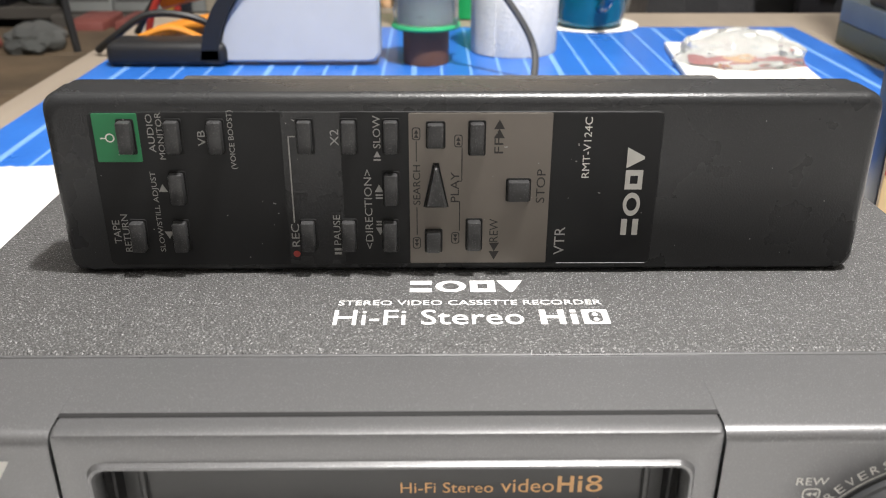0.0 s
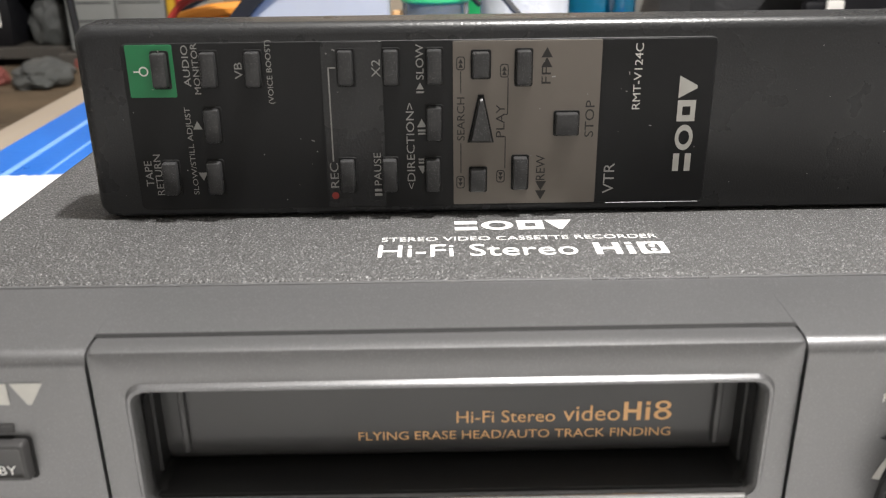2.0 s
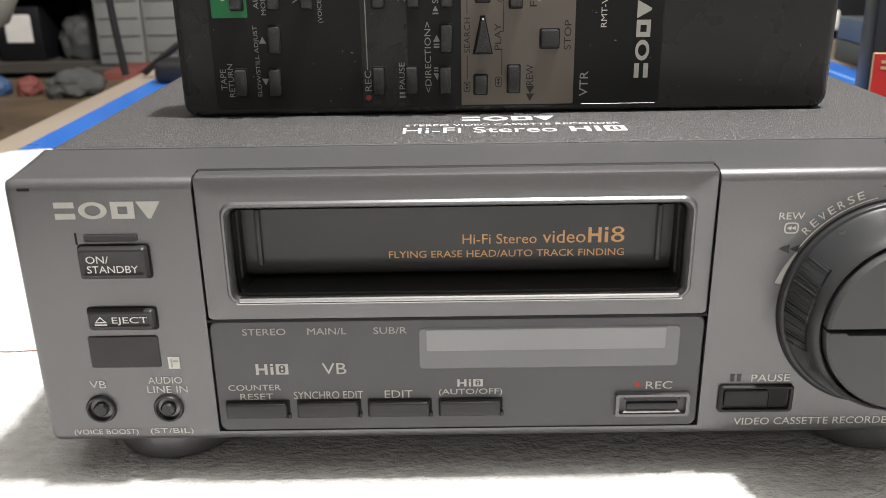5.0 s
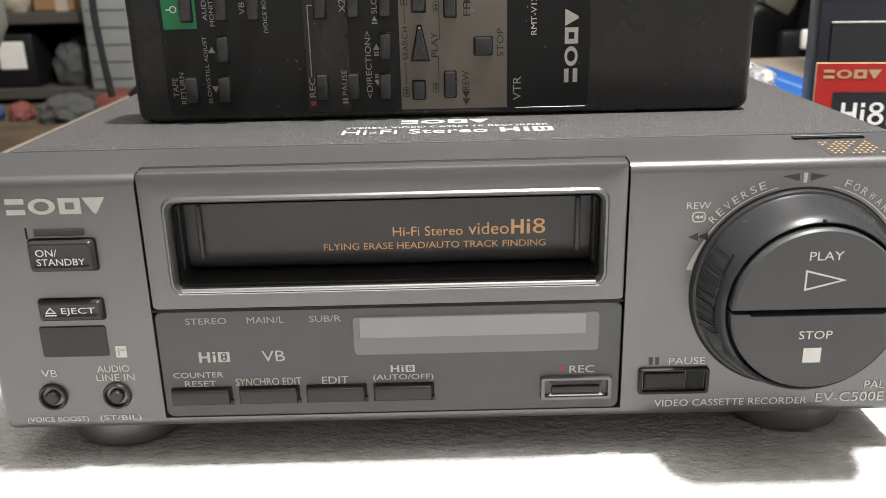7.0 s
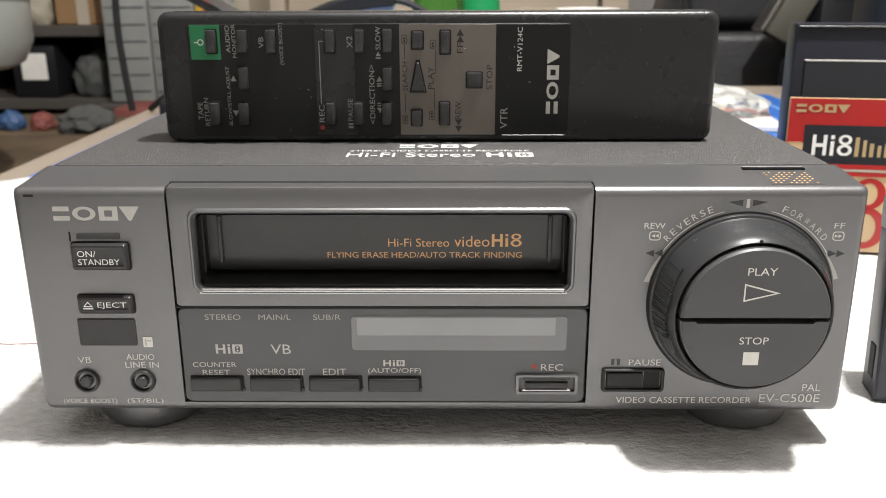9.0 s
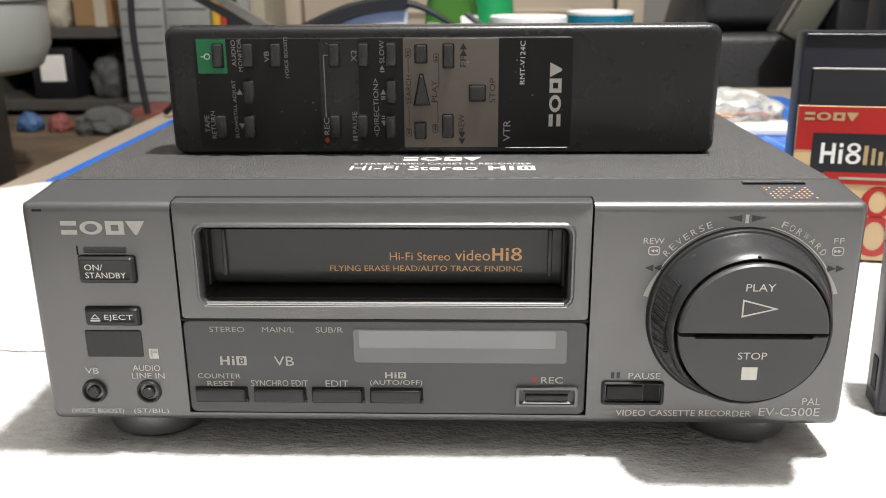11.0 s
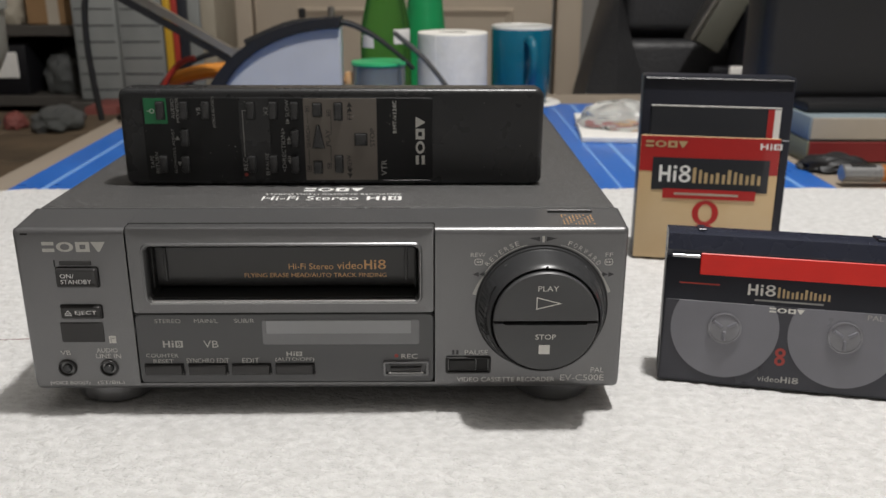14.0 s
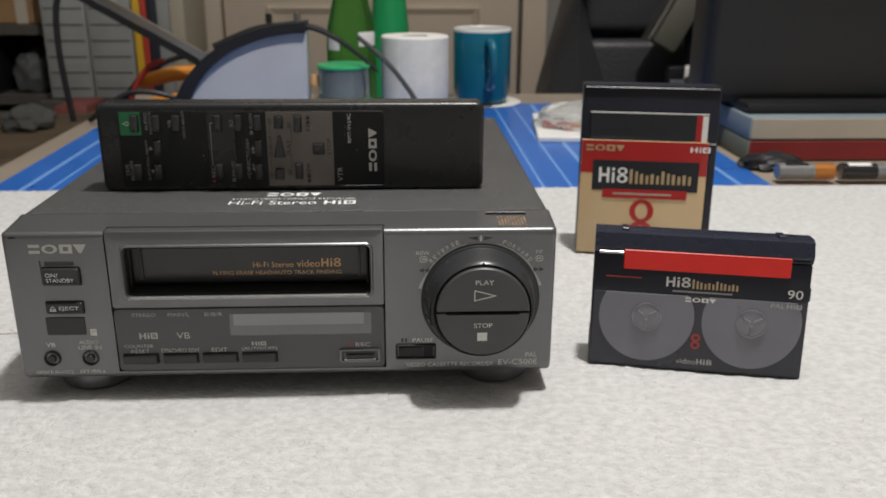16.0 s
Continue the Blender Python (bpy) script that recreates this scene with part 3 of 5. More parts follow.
lettering("REC", (0.0438, PY, 0.0219), 0.0062, 0.0020, INK_SOFT, panel)
shape(oval(0.0015, 0.0015), (0.0411, PY, 0.0224), INK_RED, panel)
for x0 in (-0.0556, -0.0387, -0.0219, -0.0051):
    well = part("button_well", plate(rounded(x0, x0 + 0.0152, 0.0153, 0.0202, 0.0004), 0.004, 0.0001, 0.0001), WELL, panel)
    part("button", rbox(x0 + 0.0003, x0 + 0.0146, -0.0013, 0.003, 0.0160, 0.0198, 0.00055, 3), BUTTON, well, "narrow charcoal push button")
    part("latch_tip", rbox(x0 + 0.0147, x0 + 0.0154, -0.0005, 0.002, 0.0154, 0.0167, 0.0002, 1), BUTTON, well)
rec = part("record_button", loft([[(x, 0.0004, z) for x, z in rounded(0.0366, 0.0544, 0.0138, 0.0201, 0.0006)], [(x, -0.0008, z) for x, z in rounded(0.0368, 0.0542, 0.0140, 0.0199, 0.0006)],
                                  [(x, -0.0008, z) for x, z in rounded(0.0376, 0.0534, 0.0147, 0.0193, 0.0005)], [(x, 0.002, z) for x, z in rounded(0.0380, 0.0530, 0.0150, 0.0190, 0.0004)]], False, True), SILVER, panel, "framed record button with bright lower lip")
part("bright_lip", loft([[(0.0380, -0.0007, 0.0143), (0.0530, -0.0007, 0.0143), (0.0516, 0.0005, 0.0154), (0.0394, 0.0005, 0.0154)], [(0.0380, 0.0012, 0.0143), (0.0530, 0.0012, 0.0143), (0.0516, 0.0012, 0.0154), (0.0394, 0.0012, 0.0154)]]), CHROME, rec)
part("key_cap", rbox(0.0394, 0.0516, -0.0004, 0.002, 0.0156, 0.0175, 0.0004, 2), BUTTON, rec)
part("key_cap", rbox(0.0388, 0.0522, 0.0002, 0.002, 0.0178, 0.0190, 0.0003, 1), BUTTON, rec)

rec.location.z = 0.0010

# left bezel fittings
LY = -0.00015
maker_mark((-0.0881, LY, 0.0660), 0.0233, 0.0039, INK_MARK, left_bezel)
part("indicator_bar", rbox(-0.0826, -0.0708, -0.0005, 0.003, 0.0608, 0.0624, 0.0002, 1), BUTTON, left_bezel)
part("indicator_well", plate(rounded(-0.0847, -0.0842, 0.0600, 0.0628, 0.0001), 0.002, -0.00012, 0.0001), WELL, left_bezel)


def push_button(x0, x1, z0, z1, y):
    w = part("button_well", plate(rounded(x0 - 0.0005, x1 + 0.0005, z0 - 0.0006, z1 + 0.0004, 0.0009), 0.004, -0.0002, 0.0001), WELL, left_bezel)
    loops = [[(x, 0.002, z) for x, z in rounded(x0, x1, z0, z1, 0.0007)], [(x, y + 0.0006, z) for x, z in rounded(x0, x1, z0, z1, 0.0007)],
             [(x, y + 0.0001, z) for x, z in rounded(x0 + 0.0003, x1 - 0.0003, z0 + 0.0004, z1 - 0.0003, 0.0006)],
             [(x, y, z) for x, z in rounded(x0 + 0.0008, x1 - 0.0008, z0 + 0.0010, z1 - 0.0008, 0.0005)],
             [(x, y + 0.00025, z) for x, z in rounded(x0 + 0.0012, x1 - 0.0012, z0 + 0.0014, z1 - 0.0012, 0.0004)]]
    return part("push_button", loft(loops, False, True), BUTTON, w, "glossy charcoal push button"), y + 0.00015


btn, by = push_button(-0.0840, -0.0689, 0.0525, 0.0598, -0.0022)
lettering("ON/", (-0.0822, by, 0.0563), 0.0050, 0.0017, INK_WHITE, btn)
lettering("STANDBY", (-0.0822, by, 0.0540), 0.0113, 0.0017, INK_WHITE, btn)
btn, by = push_button(-0.0842, -0.0692, 0.0398, 0.0447, -0.0018)
lettering("EJECT", (-0.0787, by, 0.0411), 0.0081, 0.0020, INK_WHITE, btn)
shape([(0, 0.0008), (0.0028, 0.0008), (0.0014, 0.0024)], (-0.0827, by, 0.0409), INK_WHITE, btn, holes=[(0.0005, 0.0011), (0.0023, 0.0011), (0.0014, 0.0020)])
shape(rect(0.0028, 0.0005), (-0.0827, by, 0.0409), INK_WHITE, btn)
part("receiver_window", plate(rounded(-0.0856, -0.0694, 0.0296, 0.0377, 0.0006), 0.004, -0.0004, 0.0002), BUTTON, left_bezel, "smoked infrared receiver window")
shape(rect(0.0027, 0.0031), (-0.0678, LY, 0.0291), INK, left_bezel)
shape(rect(0.0004, 0.0022), (-0.0672, LY - 0.0001, 0.0295), INK_DIM, left_bezel)
shape(rect(0.0012, 0.0004), (-0.0667, LY - 0.0001, 0.0309), INK_DIM, left_bezel)
lettering("VB", (-0.0870, LY, 0.0242), 0.0039, 0.0019, INK_FAINT, left_bezel)
lettering("AUDIO", (-0.0731, LY, 0.0252), 0.0080, 0.0018, INK_FAINT, left_bezel)
lettering("LINE IN", (-0.0736, LY, 0.0228), 0.0095, 0.0018, INK_FAINT, left_bezel)
lettering("(VOICE BOOST)", (-0.0926, LY, 0.0113), 0.0154, 0.0018, INK_FAINT, left_bezel)
lettering("(ST/BIL)", (-0.0743, LY, 0.0114), 0.0104, 0.0018, INK_FAINT, left_bezel)
for x in (-0.0851, -0.0691):
    at = pose(x, 0, 0.0187) @ FRONT
    sw = part("push_switch", lathe([(0.0036, -0.002), (0.0036, 0.0004), (0.0033, 0.0010), (0.0029, 0.0010), (0.0026, 0.0004), (0.0026, -0.001)], at, 32), BUTTON, left_bezel, "round charcoal push switch in a raised collar")
    part("switch_well", lathe([(0.0, -0.0004), (0.0027, -0.0004), (0.0027, 0.0001)], at, 24), WELL, sw)
    part("switch_cap", lathe([(0.0018, -0.0005), (0.0018, 0.0006), (0.0014, 0.0012), (0.0, 0.0014)], at, 24), KNOB, sw)
part("paint_chip", rbox(-0.0955, -0.0928, -0.00012, 0.0022, ZT - 0.0037, ZT - 0.0030, 0.0001, 1), WELL, left_bezel, "small dark chip in the paint")

# right bezel fittings
KX, KZ = 0.0973, 0.0431
at = pose(KX, 0, KZ) @ FRONT
dial = part("shuttle_dial", lathe([(0.0248, -0.001), (0.0248, 0.0006), (0.0245, 0.0012), (0.0239, 0.0014), (0.0238, 0.0016), (0.0235, 0.0022), (0.0225, 0.0070), (0.0217, 0.0098), (0.0211, 0.0114), (0.0204, 0.0122), (0.0201, 0.0120), (0.0199, 0.006)], at, 96), KNOB, recorder, "charcoal shuttle ring with a ribbed grip")
part("base_ring", lathe([(0.0253, -0.001), (0.0253, 0.0002), (0.0241, 0.0004)], at, 72), WELL, dial)
for i in range(30):
    a = radians(147 + i * 1.8)
    m = at @ pose(0, 0, 0, 0, 0, math.degrees(a)) @ Matrix.Translation((0.0226, 0, 0.0062)) @ pose(0, 0, 0, 0, -13.5, 0)
    part("grip_rib", rbox(-0.0004, 0.0006, -0.00022, 0.00022, -0.0042, 0.0040 - 0.0012 * abs(i - 12) / 15, 0.00012, 1, m=m), KNOB, dial)
part("index_dot", lathe([(0.0, 0.0006), (0.0004, 0.0004), (0.0005, 0.0)], at @ pose(0.0, 0.0206, 0.0119), 12), WELL, dial)
part("dial_floor", lathe([(0.0, 0.009), (0.0199, 0.009)], at, 48), WELL, dial)
FY = 0.0140


def half_face(upper):
    r, slit = 0.01935, 0.00035
    pts = []
    a0 = math.asin(slit / r)
    n = 40
    for i in range(n + 1):
        a = a0 + (math.pi - 2 * a0) * i / n
        pts.append((r * math.cos(a), r * math.sin(a)))
    # a shallow finger groove along the straight edge
    for x, z in ((-0.0158, slit), (-0.0154, slit + 0.0006), (0.0154, slit + 0.0006), (0.0158, slit)):
        if upper:
            continue
        pts.append((x, z))
    s = 1 if upper else -1
    pts = [(x, s * z) for x, z in pts]
    ins = [(x * 0.972, (z - s * 0.006) * 0.965 + s * 0.006) for x, z in pts]
    lo = [at @ Vector((x, z, 0.0085)) for x, z in pts]
    mid = [at @ Vector((x, z, FY - 0.0006)) for x, z in pts]
    top = [at @ Vector((x, z, FY)) for x, z in ins]
    return loft([lo, mid, top])


play = part("play_half", half_face(True), KNOB_FACE, dial, "upper half button of the dial, for playing")
stop = part("stop_half", half_face(False), KNOB_FACE, dial, "lower half button of the dial, for stopping")
KY = -FY - 0.00012
lettering("PLAY", (0.0940, KY, 0.0553), 0.0075, 0.0020, INK, play)
tri = [(0.0, 0.0), (0.0094, 0.0024), (0.0, 0.0050)]
shape(tri, (0.0935, KY, 0.0481), INK, play, holes=[(0.0004, 0.00055), (0.0080, 0.0024), (0.0004, 0.00445)])
lettering("STOP", (0.0936, KY, 0.0363), 0.0076, 0.0020, INK, stop)
shape(rect(0.0041, 0.0037), (0.0950, KY, 0.0304), INK, stop)

RY = -0.00015
lettering("REW", (0.0701, RY, 0.0637), 0.0056, 0.0016, INK, right_bezel)
lettering("FF", (0.1205, RY, 0.0637), 0.0028, 0.0016, INK, right_bezel)


def scan_mark(x, z, left, mat):
    shape(rounded(0, 0.0032, 0, 0.0026, 0.0008, 2), (x, RY, z), mat, right_bezel, holes=rounded(0.0003, 0.0029, 0.0003, 0.0023, 0.0006, 2))
    for k in (0.0006, 0.0016):
        p = [(k, 0.0013), (k + 0.0010, 0.0008), (k + 0.0010, 0.0018)] if left else [(k, 0.0008), (k + 0.0010, 0.0013), (k, 0.0018)]
        shape(p, (x, RY, z), mat, right_bezel)
    for k in (-0.0006, 0.0017):
        p = [(k, 0.0010), (k + 0.0023, 0.0), (k + 0.0023, 0.0020)] if left else [(k, 0.0), (k + 0.0023, 0.0010), (k, 0.0020)]
        shape(p, (x, RY, z - 0.0046), KNOB, right_bezel)


scan_mark(0.0715, 0.0604, True, INK)
scan_mark(0.1203, 0.0603, False, INK)


def arc_words(word, a0, a1, r):
    for i, ch in enumerate(word):
        a = a0 + (a1 - a0) * i / (len(word) - 1)
        m = FRONT @ Matrix.Rotation(radians(a - 90), 4, "Z")
        p = Vector((KX + r * math.cos(radians(a)), RY, KZ + r * math.sin(radians(a)))) - m.to_3x3() @ Vector((0.0008, 0, 0))
        lettering(ch, p, 0.0014, 0.0018, INK, right_bezel, m)


arc_words("REVERSE", 139, 111, 0.0267)
arc_words("FORWARD", 69, 41, 0.0267)


def arc_line(a0, a1, r, w0, w1, mat):
    n = 14
    o = [((r + w0 + (w1 - w0) * i / n) * math.cos(radians(a0 + (a1 - a0) * i / n)), (r + w0 + (w1 - w0) * i / n) * math.sin(radians(a0 + (a1 - a0) * i / n))) for i in range(n + 1)]
    q = [(r * math.cos(radians(a0 + (a1 - a0) * i / n)), r * math.sin(radians(a0 + (a1 - a0) * i / n))) for i in range(n, -1, -1)]
    shape(o + q, (KX, RY, KZ), mat, right_bezel)


arc_line(104, 148, 0.0259, 0.0002, 0.0003, INK)
arc_line(148, 168, 0.0256, 0.0003, 0.0014, INK_MARK)
arc_line(76, 32, 0.0259, 0.0002, 0.0003, INK)
arc_line(32, 14, 0.0256, 0.0003, 0.0012, INK_MARK)
shape(rect(0.0009, 0.0024), (0.0966, RY, 0.0694), INK, right_bezel)
for p in ([(0, 0.0022), (0.0040, 0.0010), (0.0040, 0.0028)], [(0.0066, 0.0010), (0.0066, 0.0028), (0.0106, 0.0022)]):
    shape(p, (0.0917, RY, 0.0688), KNOB, right_bezel)
for k in (0.0634, 0.0650):
    shape(rect(0.0009, 0.0019), (k, RY, 0.0238), KNOB, right_bezel)
lettering("PAUSE", (0.0683, RY, 0.0237), 0.0090, 0.0019, INK_FAINT, right_bezel)
pw = part("pause_frame", loft([[(x, 0.002, z) for x, z in rounded(0.0609, 0.0785, 0.0150, 0.0221, 0.0009)], [(x, -0.0006, z) for x, z in rounded(0.0609, 0.0785, 0.0150, 0.0221, 0.0009)], [(x, -0.0010, z) for x, z in rounded(0.0613, 0.0781, 0.0153, 0.0218, 0.0008)],
                               [(x, -0.0010, z) for x, z in rounded(0.0618, 0.0776, 0.0158, 0.0214, 0.0006)], [(x, 0.001, z) for x, z in rounded(0.0620, 0.0774, 0.0160, 0.0212, 0.0005)]], False, True), BLACK, right_bezel, "framed black pause slide switch")
part("slider", rbox(0.0622, 0.0726, -0.0006, 0.001, 0.0163, 0.0209, 0.0005, 3), BLACK, pw)
part("slider_rest", rbox(0.0728, 0.0772, -0.0003, 0.001, 0.0161, 0.0211, 0.0001, 1), WELL, pw)
pw.location.z = 0.0008
lettering("VIDEO CASSETTE RECORDER", (0.0653, RY, 0.0121), 0.0383, 0.0019, INK_FAINT, right_bezel)
lettering("EV-C500E", (0.1058, RY, 0.0124), 0.0171, 0.0026, INK_FAINT, right_bezel)
lettering("PAL", (0.1176, RY, 0.0159), 0.0051, 0.0022, INK_FAINT, right_bezel)

# marks on the top
TY = ZT + 0.0001
maker_mark((0.0020, 0.0487, TY), 0.0250, 0.0054, INK_WHITE, recorder, FLAT)
lettering("STEREO VIDEO CASSETTE RECORDER", (-0.0130, 0.0428, TY), 0.0560, 0.0021, INK_WHITE, recorder, FLAT)
lettering("Hi-Fi", (-0.0134, 0.0345, TY), 0.0148, 0.0062, INK_WHITE, recorder, FLAT)
lettering("Stereo", (0.0046, 0.0345, TY), 0.0212, 0.0062, INK_WHITE, recorder, FLAT)
format_mark((0.0292, 0.0345, TY), 0.0142, 0.0060, INK_WHITE, recorder, FLAT)
# black strip stands for the shade in the slit, nothing is cut
slit = part("top_slit", rbox(0.1006, 0.1180, 0.0174, 0.0184, ZT - 0.0012, ZT + 0.0001), WELL, recorder)
part("slit_lip", rbox(0.1006, 0.1180, 0.0188, 0.0194, ZT - 0.0006, ZT + 0.0003, 0.0001, 1), SILVER, slit)
TILT_TOP = pose(0, 0.0022, ZT - 0.0013, 3.3)
# thin grey patch, gold dots set on it in rows
patch = part("dotted_patch", rbox(0.1040, 0.1180, 0.001, 0.0138, -0.001, 0.00006, m=TILT_TOP), SILVER, recorder, "grey patch with rows of gold dots")
for i in range(9):
    for j in range(6):
        if (i * 7 + j * 3) % 5 != 4:
            part("gold_dot", rbox(0.1052 + i * 0.0014, 0.1057 + i * 0.0014, 0.002 + j * 0.0019, 0.0028 + j * 0.0019, 0.00003, 0.00016, m=TILT_TOP), INK_GOLD, patch, smooth=False)
for x, y in ((-0.0740, 0.0225), (0.1055, 0.0225), (-0.0740, 0.222), (0.1055, 0.222)):
    part("foot", lathe([(0.0, -0.0005), (0.0145, -0.0005), (0.0158, 0.0006), (0.0168, 0.004), (0.0170, 0.009)], pose(x, y, 0), 48), SILVER, recorder, "round grey foot")

# ---- remote control ----
RO = Vector((0.0, 0.0585, 0.0764))
remote = thing("remote_control", "long black remote control standing on its side on the recorder", "remote control", pose(*RO))


def rloop(x0, x1, z0, z1, r, y):
    return [(x, y, z) for x, z in rounded(x0, x1, z0, z1, r, 6)]


RX0, RX1, RZ1 = -0.0752, 0.1032, 0.0413
shell_loops = [rloop(RX0, RX1, 0, RZ1, 0.0036, 0.0100)]
for k in range(8):
    a = radians(90 * k / 7)
    e = 0.0026 * (1 - math.cos(a))
    shell_loops.append(rloop(RX0 + e, RX1 - e, e * 0.6, RZ1 - e, 0.0036, 0.0026 * (1 - math.sin(a))))
upper_shell = part("upper_shell", loft(shell_loops), REMOTE, remote)
part("lower_shell", loft([rloop(RX0 + 0.0005, RX1 - 0.0005, 0.0004, RZ1 - 0.0005, 0.0028, 0.0101), rloop(RX0 + 0.0005, RX1 - 0.0005, 0.0004, RZ1 - 0.0005, 0.0028, 0.0150), rloop(RX0 + 0.003, RX1 - 0.003, 0.0025, RZ1 - 0.003, 0.0026, 0.0172)]), REMOTE, remote)
face = part("face_film", plate(rounded(-0.0655, 0.0563, 0.0020, 0.0376, 0.0014), 0.002, -0.00012, 0.0001), REMOTE_FACE, remote, "satin dark film over the key field")


def film(x0, x1, z0, z1, mat, lift, label=""):
    return part("film_field", plate(rounded(x0, x1, z0, z1, 0.0003), 0.001, -lift, 0.00003), mat, face, label)


film(-0.0250, -0.0125, 0.0022, 0.0374, REMOTE, 0.00017)
film(0.0020, 0.0326, 0.0024, 0.0373, TAUPE, 0.0003, "taupe metallic field of the transport keys")
film(0.0328, 0.0560, 0.0024, 0.0373, REMOTE_DARK, 0.0002)
# thin silver line along part of the film's lower edge
part("film_edge", rbox(0.0350, 0.0552, -0.0003, 0.0005, 0.0021, 0.0023, 0.00005, 1), SILVER, face, "thin silver strip along the film's lower edge")
film(-0.0645, -0.0550, 0.0266, 0.0373, GREEN_FILM, 0.0003, "green field round the power key")


def key(x0, z0, x1, z1):
    w = part("key_well", plate(rounded(x0 - 0.00035, x1 + 0.00045, z0 - 0.0005, z1 + 0.00035, 0.0005), 0.001, -0.0004, 0.00005), WELL, face)
    part("key", rbox(x0, x1, -0.0023, 0.001, z0, z1, 0.00045, 2), KEY, w, "small black rubber key")


W, HH = 0.0030, 0.0070
for x, z in ((-0.0592, 0.0288), (-0.0493, 0.0288), (-0.0403, 0.0288), (-0.0215, 0.0288), (-0.0122, 0.0288), (-0.0033, 0.0288), (0.0150, 0.0284),
             (-0.0497, 0.0172), (-0.0503, 0.0059), (-0.0597, 0.0059), (-0.0221, 0.0059), (-0.0131, 0.0059), (-0.0035, 0.0170), (-0.0039, 0.0058), (0.0147, 0.0060)):
    key(x, z, x + W, z + HH)
key(0.0060, 0.0300, 0.0094, 0.0352)
key(0.0056, 0.0056, 0.0088, 0.0105)
key(0.0234, 0.0178, 0.0281, 0.0224)
pk = [(0.0055, 0.0166), (0.0101, 0.0166), (0.0081, 0.0258), (0.0075, 0.0258)]
pw2 = part("key_well", plate([(0.0050, 0.0161), (0.0106, 0.0161), (0.0084, 0.0263), (0.0072, 0.0263)], 0.001, -0.0004, 0.00005), WELL, face)
part("play_key", plate(pk, 0.001, -0.0024, 0.0004), KEY, pw2, "black triangular play key")

QY = -0.00036


def up(txt, x, z, w, h, mat):
    """Words that run upward; x is their foot line, z where they begin."""
    lettering(txt, (x, QY, z), w, h, mat, face, UPWARD)


up("AUDIO", -0.0518, 0.0288, 0.0084, 0.0014, INK_REMOTE)
up("MONITOR", -0.0499, 0.0272, 0.0104, 0.0013, INK_REMOTE)
up("VB", -0.0411, 0.0302, 0.0034, 0.0016, INK_REMOTE)
up("(VOICE BOOST)", -0.0347, 0.0250, 0.0130, 0.0015, INK_REMOTE)
up("SLOW/STILL ADJUST", -0.0524, 0.0055, 0.0190, 0.0015, INK_REMOTE)
up("TAPE", -0.0622, 0.0075, 0.0056, 0.0016, INK_REMOTE)
up("RETURN", -0.0602, 0.0055, 0.0090, 0.0015, INK_REMOTE)
up("REC", -0.0226, 0.0066, 0.0055, 0.0018, INK_REMOTE)
up("X2", -0.0129, 0.0302, 0.0036, 0.0018, INK_REMOTE)
up("SLOW", -0.0040, 0.0296, 0.0072, 0.0016, INK_REMOTE)
up("PAUSE", -0.0134, 0.0070, 0.0072, 0.0016, INK_REMOTE)
up("<DIRECTION>", -0.0062, 0.0060, 0.0188, 0.0017, INK_REMOTE)
up("SEARCH", 0.0044, 0.0166, 0.0092, 0.0016, INK_BLACK)
up("PLAY", 0.0128, 0.0172, 0.0070, 0.0018, INK_BLACK)
up("FF", 0.0222, 0.0284, 0.0034, 0.0019, INK_BLACK)
up("REW", 0.0216, 0.0076, 0.0056, 0.0019, INK_BLACK)
up("STOP", 0.0316, 0.0170, 0.0078, 0.0019, INK_BLACK)
up("RMT-V124C", 0.0410, 0.0228, 0.0136, 0.0016, INK)
up("VTR", 0.0366, 0.0044, 0.0068, 0.0023, INK_REMOTE)
maker_mark((0.0528, QY, 0.0092), 0.0205, 0.0038, INK_MARK, face, UPWARD)


def mark(pts, mat=INK_REMOTE, lift=0.0):
    shape(pts, (0, QY - lift, 0), mat, face)


def arrow(x, z, s, upward, mat):
    mark([(x - s * 0.55, z), (x + s * 0.55, z), (x, z + s)] if upward else [(x - s * 0.55, z + s), (x, z), (x + s * 0.55, z + s)], mat)


arrow(-0.0515, 0.0198, 0.0018, True, INK_REMOTE)
arrow(-0.0515, 0.0086, 0.0018, False, INK_REMOTE)
arrow(-0.0048, 0.0276, 0.0014, True, INK_REMOTE)
mark(rect(0.0016, 0.0004, -0.0056, 0.0268))
for z, u in ((0.0196, True), (0.0094, False)):
    arrow(-0.0046, z, 0.0018, u, INK_REMOTE)
    for k in (-0.0009, -0.0016) if u else (0.0023, 0.0030):
        mark(rect(0.0016, 0.0004, -0.0054, z + k))
for k in (0.0046, 0.0056):
    mark(rect(0.0016, 0.0006, -0.0150, k))
for z, u in ((0.0318, True), (0.0338, True)):
    arrow(0.0213, z, 0.0021, u, INK_BLACK)
for z in (0.0032, 0.0053):
    arrow(0.0208, z, 0.0021, False, INK_BLACK)
mark(oval(0.0016, 0.0016, -0.0243, 0.0040), INK_RED)
mark(rect(0.0003, 0.0200, -0.0237, 0.0124))
mark(rect(0.0016, 0.0003, -0.0237, 0.0321))
power = oval(0.0020, 0.0020, -0.0622, 0.0310, 20)
shape(power, (0, QY, 0), INK, face, holes=oval(0.0014, 0.0014, -0.0619, 0.0313, 20))
mark(rect(0.0012, 0.0003, -0.0632, 0.0318), INK, 0.0001)
